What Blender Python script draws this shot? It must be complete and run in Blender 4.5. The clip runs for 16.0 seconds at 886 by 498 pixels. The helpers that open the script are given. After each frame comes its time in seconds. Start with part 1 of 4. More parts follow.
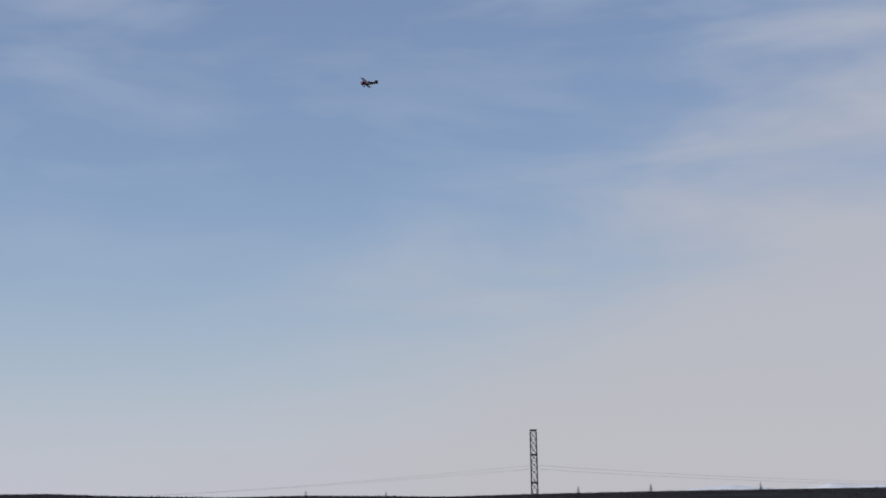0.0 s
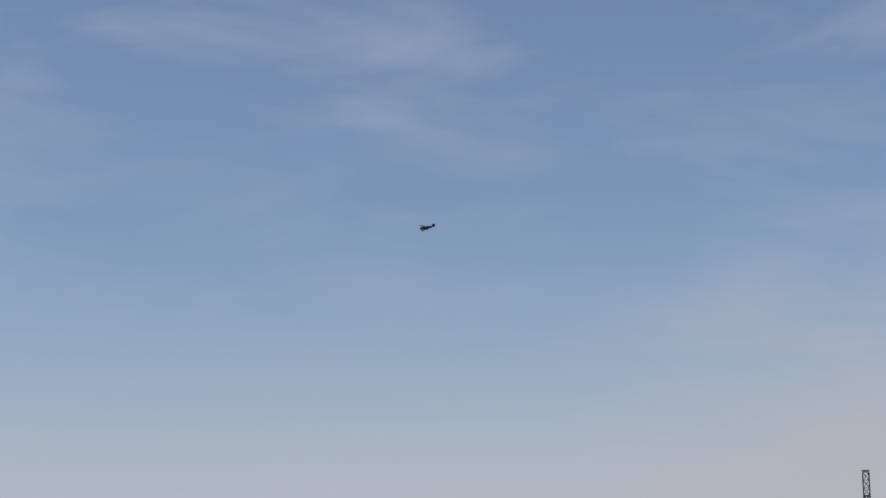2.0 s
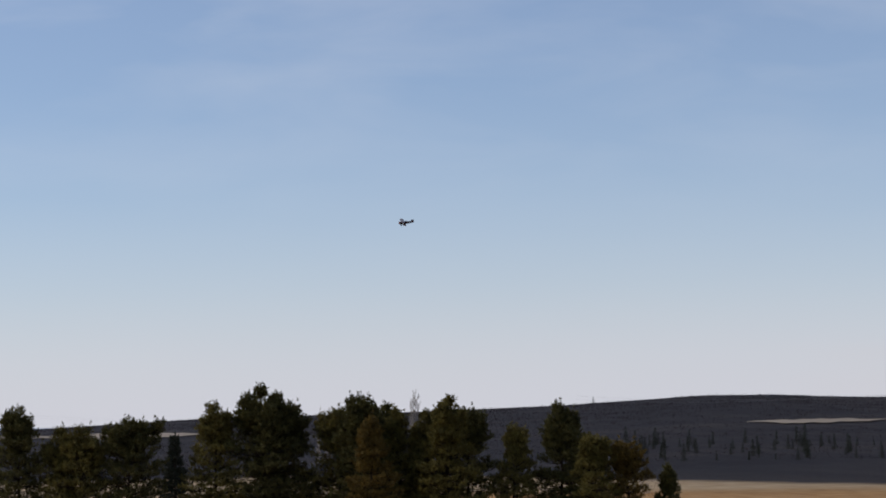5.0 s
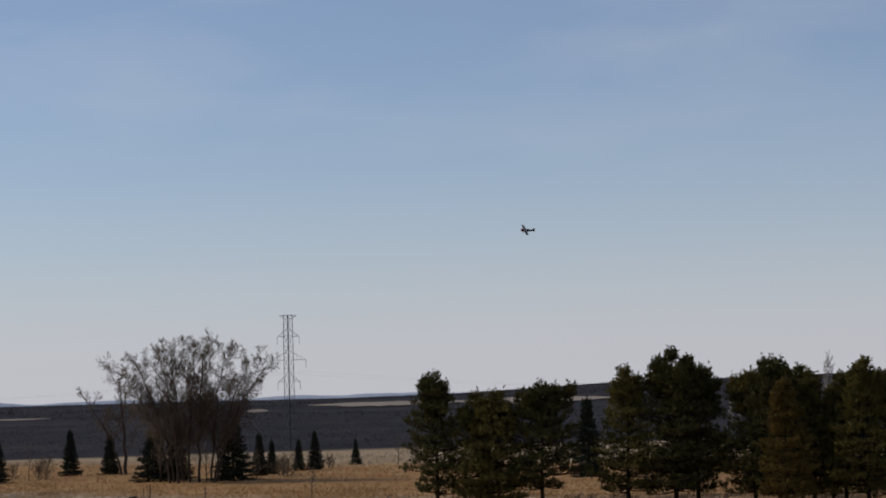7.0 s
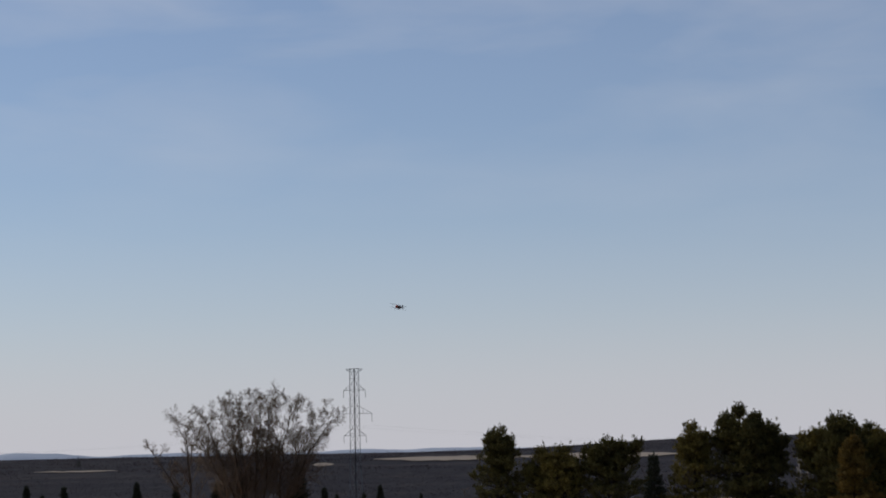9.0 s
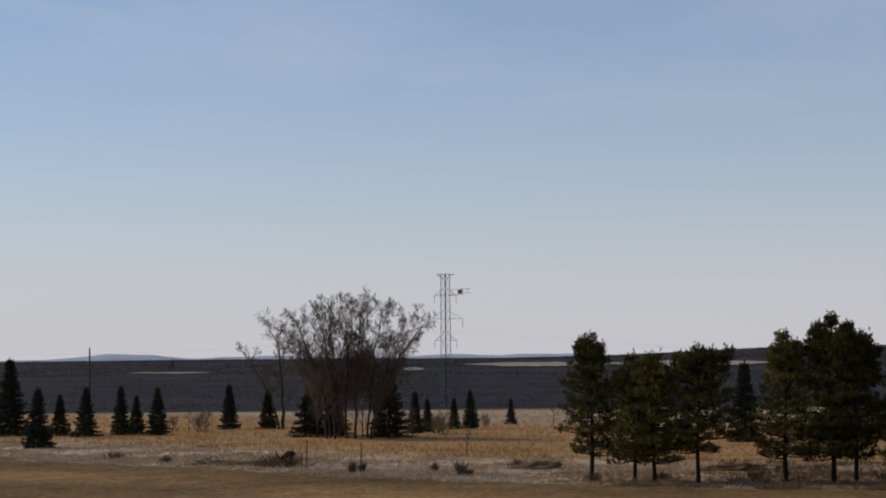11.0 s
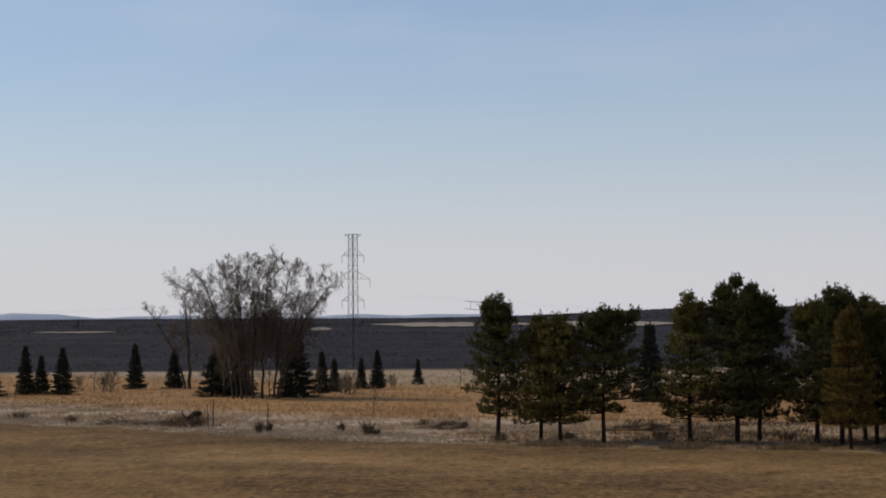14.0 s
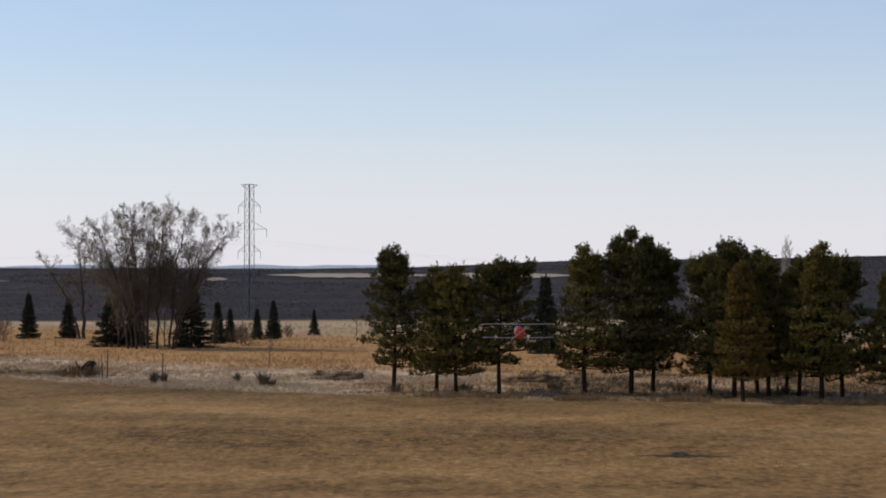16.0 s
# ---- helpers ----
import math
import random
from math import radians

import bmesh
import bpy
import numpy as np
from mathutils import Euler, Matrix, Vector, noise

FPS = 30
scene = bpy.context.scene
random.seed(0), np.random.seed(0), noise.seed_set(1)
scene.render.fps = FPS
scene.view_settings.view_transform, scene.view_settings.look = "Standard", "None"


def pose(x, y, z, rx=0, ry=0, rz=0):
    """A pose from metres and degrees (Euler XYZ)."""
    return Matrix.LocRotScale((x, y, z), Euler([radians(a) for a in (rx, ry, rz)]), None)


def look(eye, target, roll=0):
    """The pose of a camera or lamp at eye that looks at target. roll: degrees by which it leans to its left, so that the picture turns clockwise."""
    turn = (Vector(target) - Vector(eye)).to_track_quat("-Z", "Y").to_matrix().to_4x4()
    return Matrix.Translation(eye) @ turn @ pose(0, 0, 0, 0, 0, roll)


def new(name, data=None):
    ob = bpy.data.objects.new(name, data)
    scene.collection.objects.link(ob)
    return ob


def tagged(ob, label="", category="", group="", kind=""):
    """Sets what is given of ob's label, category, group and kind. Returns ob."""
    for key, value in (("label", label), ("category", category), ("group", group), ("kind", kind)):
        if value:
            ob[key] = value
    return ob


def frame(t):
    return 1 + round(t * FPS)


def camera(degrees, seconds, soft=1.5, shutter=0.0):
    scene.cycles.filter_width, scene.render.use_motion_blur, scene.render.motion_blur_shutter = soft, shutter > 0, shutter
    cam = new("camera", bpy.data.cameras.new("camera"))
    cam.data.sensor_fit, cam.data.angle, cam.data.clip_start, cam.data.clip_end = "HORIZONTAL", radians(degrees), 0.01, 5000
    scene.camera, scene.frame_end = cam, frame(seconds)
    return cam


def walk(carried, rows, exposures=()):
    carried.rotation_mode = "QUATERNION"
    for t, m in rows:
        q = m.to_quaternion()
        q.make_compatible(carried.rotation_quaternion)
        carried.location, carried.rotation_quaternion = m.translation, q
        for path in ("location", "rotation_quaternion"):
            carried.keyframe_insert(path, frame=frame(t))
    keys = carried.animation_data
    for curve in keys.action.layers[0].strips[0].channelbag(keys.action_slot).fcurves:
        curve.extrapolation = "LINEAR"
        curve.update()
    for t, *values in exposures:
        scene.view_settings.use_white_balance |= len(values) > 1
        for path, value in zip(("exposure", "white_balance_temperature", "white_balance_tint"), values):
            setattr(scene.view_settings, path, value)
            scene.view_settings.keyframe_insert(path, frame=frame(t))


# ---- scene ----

EYE = 4.55          # the camera's height over the meadow
FOV = 24.4


def spot(az, d, z=0.0):
    """A place d metres off at the bearing az, in degrees to the left of the y axis."""
    return Vector((-d * math.sin(radians(az)), d * math.cos(radians(az)), z))


# ---- camera ----
cam = camera(FOV, 16.0, soft=1.8)
# seconds, yaw, pitch, roll
TURNS = [
    (0.0, -30.236, 7.108, 1.243), (0.4, -27.737, 8.804, 1.2), (0.5, -27.2, 9.03, 1.2), (1.0, -25.0, 9.45, 1.1), (1.5, -22.968, 9.107, 1.1),
    (1.9, -21.432, 8.584, 1.1), (2.1, -20.911, 8.3, 1.1), (2.7, -19.707, 7.401, 1.276), (3.0, -19.233, 7.251, 1.358),
    (3.2, -19.028, 7.116, 1.256), (4.2, -14.2, 5.7, 1.15), (5.3, -8.764, 4.705, 1.064), (5.5, -7.702, 5.296, 0.959), (6.0, -5.817, 4.565, 0.965),
    (6.5, -1.121, 4.239, 1.377), (7.0, 1.126, 4.03, 1.615), (7.5, 1.238, 4.738, 1.297), (8.0, 0.613, 4.754, 1.149),
    (8.5, 1.54, 5.245, 1.035), (9.0, 2.963, 5.592, 1.188), (9.5, 4.14, 4.582, 0.748), (9.7, 4.534, 4.405, 0.688),
    (10.7, 5.5, 3.3, 0.5), (11.8, 5.071, 2.337, 0.376), (12.0, 4.766, 2.148, 0.376), (12.5, 3.371, 1.583, 0.645), (13.0, 3.011, 1.335, 0.537),
    (13.5, 2.949, 1.442, 0.357), (14.0, 2.891, 1.871, 0.349), (14.5, 2.825, 1.97, 0.348), (15.0, 2.385, 1.767, 0.32),
    (15.5, 0.896, 0.959, 0.221), (16.0, 0.0, 0.5, 0.0)]
EXPOSURES = [(0.0, -0.21, 6250, 10), (0.5, -0.53, 6150, 10), (1.0, -0.79, 6080, 10), (1.5, -0.61, 6080, 10), (2.0, -0.36, 6120, 10), (2.5, -0.23, 6180, 10), (3.2, -0.15, 6220, 10), (5.5, 0.02, 6450, 10), (7.0, -0.28, 6500, 10), (9.0, -0.26, 6500, 10), (11.8, -0.16, 6660, 10), (12.0, -0.16, 6660, 10), (12.5, -0.3, 6660, 10), (13.0, -0.21, 6660, 10), (14.0, -0.04, 6660, 10), (14.5, -0.06, 6660, 10), (15.0, -0.08, 6660, 10), (15.5, 0.06, 6660, 10), (16.0, 0.3, 6660, 10)]
walk(cam, [(t, pose(0, 0, EYE, 90 + p, r, y)) for t, y, p, r in TURNS], EXPOSURES)

# ---- light ----
SUN_AZ, SUN_EL = 74.0, 36.0
world = bpy.data.worlds.new("sky")
scene.world = world
world.use_nodes = True
wt = world.node_tree
wt.nodes.clear()


def wnode(kind, **values):
    n = wt.nodes.new(kind)
    for k, v in values.items():
        n.inputs[k].default_value = v
    return n


sky = wt.nodes.new("ShaderNodeTexSky")
sky.sky_type, sky.sun_disc = "NISHITA", False
sky.sun_elevation, sky.sun_rotation = radians(SUN_EL), radians(-SUN_AZ)
sky.altitude, sky.air_density, sky.dust_density, sky.ozone_density = 700, 1.0, 0.5, 5.5
back = wt.nodes.new("ShaderNodeBackground")
back.inputs["Strength"].default_value = 0.105
wout = wt.nodes.new("ShaderNodeOutputWorld")
coord = wt.nodes.new("ShaderNodeTexCoord")
# thin cirrus, drawn out along the horizon and thicker high up
stretch = wt.nodes.new("ShaderNodeMapping")
stretch.inputs["Scale"].default_value = (4.0, 4.0, 15.0)
stretch.inputs["Rotation"].default_value = (radians(8), radians(-16), 0)
streaks = wnode("ShaderNodeTexNoise", Scale=1.8, Detail=5.0, Roughness=0.5, Distortion=0.3)
veil = wt.nodes.new("ShaderNodeMapRange")
veil.inputs["From Min"].default_value, veil.inputs["From Max"].default_value = 0.45, 0.78
parts = wt.nodes.new("ShaderNodeSeparateXYZ")
rise = wt.nodes.new("ShaderNodeMapRange")
rise.inputs["From Min"].default_value, rise.inputs["From Max"].default_value = 0.09, 0.24
rise.inputs["To Min"].default_value, rise.inputs["To Max"].default_value = 0.04, 0.42
times_ = wt.nodes.new("ShaderNodeMath")
times_.operation = "MULTIPLY"
cloud = wt.nodes.new("ShaderNodeMix")
cloud.data_type = "RGBA"
cloud.inputs["B"].default_value = (6.2, 6.4, 7.0, 1)
wt.links.new(coord.outputs["Generated"], stretch.inputs["Vector"])
wt.links.new(stretch.outputs["Vector"], streaks.inputs["Vector"])
wt.links.new(streaks.outputs["Fac"], veil.inputs["Value"])
wt.links.new(coord.outputs["Generated"], parts.inputs["Vector"])
wt.links.new(parts.outputs["Z"], rise.inputs["Value"])
wt.links.new(veil.outputs["Result"], times_.inputs[0])
wt.links.new(rise.outputs["Result"], times_.inputs[1])
wt.links.new(times_.outputs["Value"], cloud.inputs["Factor"])
# pale haze that thins with height
haze = wt.nodes.new("ShaderNodeValToRGB")
for pos, val in ((0.0, 0.90), (0.03, 0.76), (0.065, 0.50), (0.11, 0.30), (0.16, 0.215), (0.25, 0.185)):
    e_ = haze.color_ramp.elements[0] if pos == 0.0 else haze.color_ramp.elements.new(pos)
    e_.position, e_.color = pos, (val, val, val, 1)
haze.color_ramp.elements[-1].color = (0.04, 0.04, 0.04, 1)
air = wt.nodes.new("ShaderNodeMix")
air.data_type = "RGBA"
air.inputs["B"].default_value = (6.0, 5.96, 6.62, 1)
wt.links.new(parts.outputs["Z"], haze.inputs["Fac"])
wt.links.new(haze.outputs["Color"], air.inputs["Factor"])
wt.links.new(sky.outputs["Color"], air.inputs["A"])
# a bank of thin cloud that rises towards the east end of the valley
lean_z = wt.nodes.new("ShaderNodeMath")
lean_z.operation = "MULTIPLY_ADD"
lean_z.inputs[1].default_value, lean_z.inputs[2].default_value = -1.25, -0.40
bank_s = wt.nodes.new("ShaderNodeMath")
bank_s.operation = "ADD"
ragged = wt.nodes.new("ShaderNodeMath")
ragged.operation = "MULTIPLY_ADD"
ragged.inputs[1].default_value = 0.30
bank_f = wt.nodes.new("ShaderNodeMapRange")
bank_f.interpolation_type = "SMOOTHERSTEP"
bank_f.inputs["From Min"].default_value, bank_f.inputs["From Max"].default_value = 0.02, 0.32
bank_f.inputs["To Max"].default_value = 0.78
bank = wt.nodes.new("ShaderNodeMix")
bank.data_type = "RGBA"
bank.inputs["B"].default_value = (5.7, 5.45, 5.6, 1)
wt.links.new(parts.outputs["Z"], lean_z.inputs[0])
wt.links.new(parts.outputs["X"], bank_s.inputs[0])
wt.links.new(lean_z.outputs[0], bank_s.inputs[1])
wt.links.new(streaks.outputs["Fac"], ragged.inputs[0])
wt.links.new(bank_s.outputs[0], ragged.inputs[2])
wt.links.new(ragged.outputs[0], bank_f.inputs["Value"])
wt.links.new(bank_f.outputs["Result"], bank.inputs["Factor"])
wt.links.new(air.outputs["Result"], bank.inputs["A"])
wt.links.new(bank.outputs["Result"], cloud.inputs["A"])
wt.links.new(cloud.outputs["Result"], back.inputs["Color"])
wt.links.new(back.outputs["Background"], wout.inputs["Surface"])

sun = new("sun", bpy.data.lights.new("sun", "SUN"))
sun.data.energy, sun.data.angle, sun.data.color = 2.3, radians(0.6), (1.0, 0.89, 0.72)
sun.matrix_world = look(spot(SUN_AZ, 60, EYE + 60 * math.tan(radians(SUN_EL))), (0, 0, EYE))

# ---- materials ----


def material(name, dark, light, rough=0.85, scale=8.0, bump=0.0, metal=0.0, island=0.0, spec=0.3, fine=60.0, through_light=0.0):
    """A surface whose colour wanders between two tones at two scales, with relief. island: how far each piece differs."""
    m = bpy.data.materials.new(name)
    m.use_nodes = True
    nt = m.node_tree
    b = nt.nodes["Principled BSDF"]
    b.inputs["Roughness"].default_value, b.inputs["Metallic"].default_value = rough, metal
    b.inputs["Specular IOR Level"].default_value = spec
    tc = nt.nodes.new("ShaderNodeTexCoord")
    big, small = nt.nodes.new("ShaderNodeTexNoise"), nt.nodes.new("ShaderNodeTexNoise")
    big.inputs["Scale"].default_value, big.inputs["Detail"].default_value = scale, 4
    small.inputs["Scale"].default_value, small.inputs["Detail"].default_value = fine, 3
    add = nt.nodes.new("ShaderNodeMix")
    add.inputs["Factor"].default_value = 0.4
    nt.links.new(tc.outputs["Object"], big.inputs["Vector"])
    nt.links.new(tc.outputs["Object"], small.inputs["Vector"])
    nt.links.new(big.outputs["Fac"], add.inputs["A"])
    nt.links.new(small.outputs["Fac"], add.inputs["B"])
    fac = add.outputs["Result"]
    if island:
        geo = nt.nodes.new("ShaderNodeNewGeometry")
        mix = nt.nodes.new("ShaderNodeMix")
        mix.inputs["Factor"].default_value = island
        nt.links.new(fac, mix.inputs["A"])
        nt.links.new(geo.outputs["Random Per Island"], mix.inputs["B"])
        fac = mix.outputs["Result"]
    ramp = nt.nodes.new("ShaderNodeValToRGB")
    ramp.color_ramp.elements[0].position, ramp.color_ramp.elements[1].position = (0.3, 0.7) if not island else (0.15, 0.85)
    ramp.color_ramp.elements[0].color, ramp.color_ramp.elements[1].color = (*dark, 1), (*light, 1)
    nt.links.new(fac, ramp.inputs["Fac"])
    nt.links.new(ramp.outputs["Color"], b.inputs["Base Color"])
    if bump:
        bp = nt.nodes.new("ShaderNodeBump")
        bp.inputs["Strength"].default_value, bp.inputs["Distance"].default_value = bump, 0.02
        nt.links.new(small.outputs["Fac"], bp.inputs["Height"])
        nt.links.new(bp.outputs["Normal"], b.inputs["Normal"])
    if through_light:
        tr = nt.nodes.new("ShaderNodeBsdfTranslucent")
        ms = nt.nodes.new("ShaderNodeMixShader")
        ms.inputs["Fac"].default_value = through_light
        nt.links.new(ramp.outputs["Color"], tr.inputs["Color"])
        nt.links.new(b.outputs["BSDF"], ms.inputs[1])
        nt.links.new(tr.outputs["BSDF"], ms.inputs[2])
        nt.links.new(ms.outputs["Shader"], nt.nodes["Material Output"].inputs["Surface"])
    return m


BARK = material("pine_bark", (0.016, 0.011, 0.008), (0.048, 0.033, 0.022), 0.95, 6, 0.6, fine=40, spec=0.08)
NEEDLE = material("pine_needles", (0.018, 0.019, 0.007), (0.150, 0.130, 0.038), 0.7, 3.0, fine=9, spec=0.15, through_light=0.12)
NEEDLE_OLIVE = material("olive_pine_needles", (0.028, 0.026, 0.008), (0.235, 0.188, 0.048), 0.7, 3.0, fine=9, spec=0.15, through_light=0.12)
NEEDLE_RUST = material("rusty_pine_needles", (0.045, 0.033, 0.010), (0.225, 0.145, 0.032), 0.7, 3.0, fine=9, spec=0.15, through_light=0.12)
SPRUCE = material("spruce_needles", (0.010, 0.015, 0.011), (0.036, 0.044, 0.026), 0.75, 1.5, island=0.4, through_light=0.1)
TWIG = material("grey_twigs", (0.065, 0.046, 0.032), (0.165, 0.120, 0.083), 0.9, 2.0, 0.3, island=0.25)
STEM = material("grey_poplar_bark", (0.030, 0.023, 0.017), (0.085, 0.063, 0.046), 0.9, 2.0, 0.3, spec=0.1)
TWIG_PALE = material("pale_twigs", (0.22, 0.20, 0.18), (0.36, 0.33, 0.30), 0.9, 2.0, 0.3, island=0.25)
SHRUB = material("brown_twigs", (0.05, 0.036, 0.026), (0.15, 0.105, 0.07), 0.9, 3.0, island=0.4)
STRAW = material("dry_grass", (0.29, 0.165, 0.070), (0.46, 0.280, 0.126), 0.9, 0.3, island=0.3, fine=4, through_light=0.25)
STRAW_PALE = material("bleached_grass", (0.25, 0.185, 0.125), (0.53, 0.43, 0.32), 0.9, 0.3, island=0.4, fine=4, through_light=0.25)
STRAW_BROWN = material("brown_undergrowth", (0.11, 0.070, 0.038), (0.28, 0.185, 0.10), 0.9, 0.3, island=0.5, fine=4, through_light=0.15)
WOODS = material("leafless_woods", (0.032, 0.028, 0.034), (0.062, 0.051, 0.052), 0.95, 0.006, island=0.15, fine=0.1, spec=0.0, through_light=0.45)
FARFIELD = material("pale_stubble", (0.20, 0.16, 0.12), (0.34, 0.28, 0.215), 0.95, 0.01, fine=0.2)
# aerial haze over the far hills is put into this pale blue-grey
HILL_HAZED = material("hazed_distant_hills", (0.33, 0.38, 0.46), (0.43, 0.48, 0.56), 1.0, 0.002, fine=0.02, spec=0.0)
SNOW = material("snowy_hills", (0.74, 0.77, 0.82), (0.92, 0.93, 0.95), 1.0, 0.004, fine=0.03, spec=0.0)
STEEL = material("galvanised_steel", (0.10, 0.105, 0.115), (0.19, 0.195, 0.205), 0.6, 0.4, metal=0.3, fine=5)
STEEL_DARK = material("dark_steel", (0.035, 0.034, 0.034), (0.075, 0.07, 0.068), 0.7, 0.4, metal=0.3, fine=5)
CABLE = material("aluminium_cable", (0.20, 0.20, 0.21), (0.26, 0.26, 0.27), 0.5, 0.1, metal=0.6)
WOOD_GREY = material("weathered_wood", (0.05, 0.04, 0.032), (0.13, 0.105, 0.08), 0.9, 5, 0.4)
RED = material("red_covering", (0.42, 0.024, 0.014), (0.56, 0.042, 0.02), 0.35, 6, spec=0.5)
CREAM = material("dull_tan_wing_fabric", (0.10, 0.072, 0.066), (0.16, 0.115, 0.10), 0.30, 5, 0.1, spec=0.5)
MAROON = material("dark_maroon_covering", (0.030, 0.011, 0.012), (0.062, 0.020, 0.020), 0.4, 6, spec=0.5)
BLACK = material("black_rubber", (0.012, 0.012, 0.012), (0.03, 0.03, 0.03), 0.6, 20)
WHITE = material("white_paint", (0.72, 0.72, 0.70), (0.82, 0.82, 0.80), 0.35, 8, spec=0.5)
BEECH = material("varnished_beech", (0.30, 0.19, 0.09), (0.42, 0.28, 0.15), 0.3, 12, spec=0.5)


def ground_material():
    """One sheet of ground: mown turf, bleached grass behind it, tawny meadow, dark woodland floor past the valley's edge."""
    m = bpy.data.materials.new("ground")
    m.use_nodes = True
    nt = m.node_tree
    b = nt.nodes["Principled BSDF"]
    b.inputs["Roughness"].default_value, b.inputs["Specular IOR Level"].default_value = 0.95, 0.1

    def math_(op, a, c=None):
        n = nt.nodes.new("ShaderNodeMath")
        n.operation = op
        for i, v in enumerate((a, c)):
            if v is None:
                continue
            if isinstance(v, (int, float)):
                n.inputs[i].default_value = v
            else:
                nt.links.new(v, n.inputs[i])
        return n.outputs[0]

    def noise_(scale, detail=4.0, stretch_=(1, 1, 1), rough=0.55):
        mp, n = nt.nodes.new("ShaderNodeMapping"), nt.nodes.new("ShaderNodeTexNoise")
        mp.inputs["Scale"].default_value = stretch_
        n.inputs["Scale"].default_value, n.inputs["Detail"].default_value, n.inputs["Roughness"].default_value = scale, detail, rough
        nt.links.new(geo.outputs["Position"], mp.inputs["Vector"])
        nt.links.new(mp.outputs["Vector"], n.inputs["Vector"])
        return n.outputs["Fac"]

    def ramp_(fac, *stops):
        r = nt.nodes.new("ShaderNodeValToRGB")
        e = r.color_ramp.elements
        e[0].position, e[0].color = stops[0][0], (*stops[0][1], 1)
        e[1].position, e[1].color = stops[-1][0], (*stops[-1][1], 1)
        for p, c in stops[1:-1]:
            e.new(p).color = (*c, 1)
        nt.links.new(fac, r.inputs["Fac"])
        return r.outputs["Color"]

    def blend(fac, a, c):
        n = nt.nodes.new("ShaderNodeMix")
        n.data_type = "RGBA"
        nt.links.new(fac, n.inputs["Factor"])
        nt.links.new(a, n.inputs["A"])
        nt.links.new(c, n.inputs["B"])
        return n.outputs["Result"]

    def step(value, lo, hi):
        n = nt.nodes.new("ShaderNodeMapRange")
        n.inputs["From Min"].default_value, n.inputs["From Max"].default_value = lo, hi
        nt.links.new(value, n.inputs["Value"])
        return n.outputs["Result"]

    geo = nt.nodes.new("ShaderNodeNewGeometry")
    sep = nt.nodes.new("ShaderNodeSeparateXYZ")
    nt.links.new(geo.outputs["Position"], sep.inputs["Vector"])
    x, y = sep.outputs["X"], sep.outputs["Y"]
    bow = math_("MINIMUM", math_("MAXIMUM", math_("ADD", x, 5.9), -25.0), 25.0)
    q = math_("SUBTRACT", math_("ADD", y, math_("MULTIPLY", x, 0.5)), math_("MULTIPLY", math_("MULTIPLY", bow, bow), 0.0063))
    west = math_("MINIMUM", math_("MAXIMUM", math_("ADD", x, 5.9), -12.0), 0.0)
    q = math_("SUBTRACT", q, math_("MULTIPLY", math_("MULTIPLY", west, west), 0.02))
    wob = math_("MULTIPLY", math_("SUBTRACT", noise_(0.15, 5), 0.5), 9.0)
    wob2 = math_("MULTIPLY", math_("SUBTRACT", noise_(0.5, 4), 0.5), 2.0)
    # turf: tan thatch with dark bands and bare specks
    turf_n = math_("ADD", math_("MULTIPLY", noise_(0.13, 5, (0.45, 0.8, 1)), 0.42), math_("ADD", math_("MULTIPLY", noise_(0.9, 5, (1.0, 0.5, 1), 0.7), 0.30), math_("MULTIPLY", noise_(4.0, 4, (1.0, 0.4, 1), 0.8), 0.28)))
    blades = noise_(5.0, 4, (1.0, 0.40, 1), 0.75)
    turf_n = math_("ADD", math_("MULTIPLY", turf_n, 0.72), math_("MULTIPLY", blades, 0.28))
    turf_n = math_("ADD", math_("MULTIPLY", math_("SUBTRACT", turf_n, 0.5), 1.2), 0.5)
    turf = ramp_(turf_n, (0.38, (0.060, 0.033, 0.012)), (0.455, (0.168, 0.095, 0.035)), (0.53, (0.275, 0.160, 0.063)), (0.63, (0.44, 0.272, 0.118)))
    pale_n = math_("ADD", math_("MULTIPLY", noise_(0.30, 5, (0.8, 0.6, 1)), 0.50), math_("MULTIPLY", noise_(3.0, 5, (1.0, 0.2, 1), 0.75), 0.50))
    pale = ramp_(pale_n, (0.37, (0.10, 0.065, 0.035)), (0.45, (0.28, 0.185, 0.105)), (0.53, (0.42, 0.315, 0.21)), (0.66, (0.62, 0.51, 0.39)))
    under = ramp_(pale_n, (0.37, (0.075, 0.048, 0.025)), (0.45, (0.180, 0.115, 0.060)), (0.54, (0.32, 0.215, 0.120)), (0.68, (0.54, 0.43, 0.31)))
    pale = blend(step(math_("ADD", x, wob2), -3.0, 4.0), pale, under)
    tawny_n = math_("ADD", math_("MULTIPLY", noise_(0.10, 4), 0.5), math_("MULTIPLY", noise_(1.2, 5, (1, 0.3, 1)), 0.5))
    tawny = ramp_(tawny_n, (0.3, (0.23, 0.122, 0.047)), (0.5, (0.36, 0.203, 0.084)), (0.7, (0.47, 0.292, 0.138)))
    beige = ramp_(tawny_n, (0.3, (0.24, 0.165, 0.090)), (0.5, (0.36, 0.265, 0.160)), (0.7, (0.48, 0.37, 0.245)))
    # dark woodland floor; the slope's hazy purple-blue tint is mixed into its colour
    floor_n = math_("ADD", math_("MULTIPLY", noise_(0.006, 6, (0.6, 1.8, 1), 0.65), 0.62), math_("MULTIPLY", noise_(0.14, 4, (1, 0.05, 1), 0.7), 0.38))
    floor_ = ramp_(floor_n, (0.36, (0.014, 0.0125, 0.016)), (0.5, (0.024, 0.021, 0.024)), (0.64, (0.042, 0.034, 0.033)))
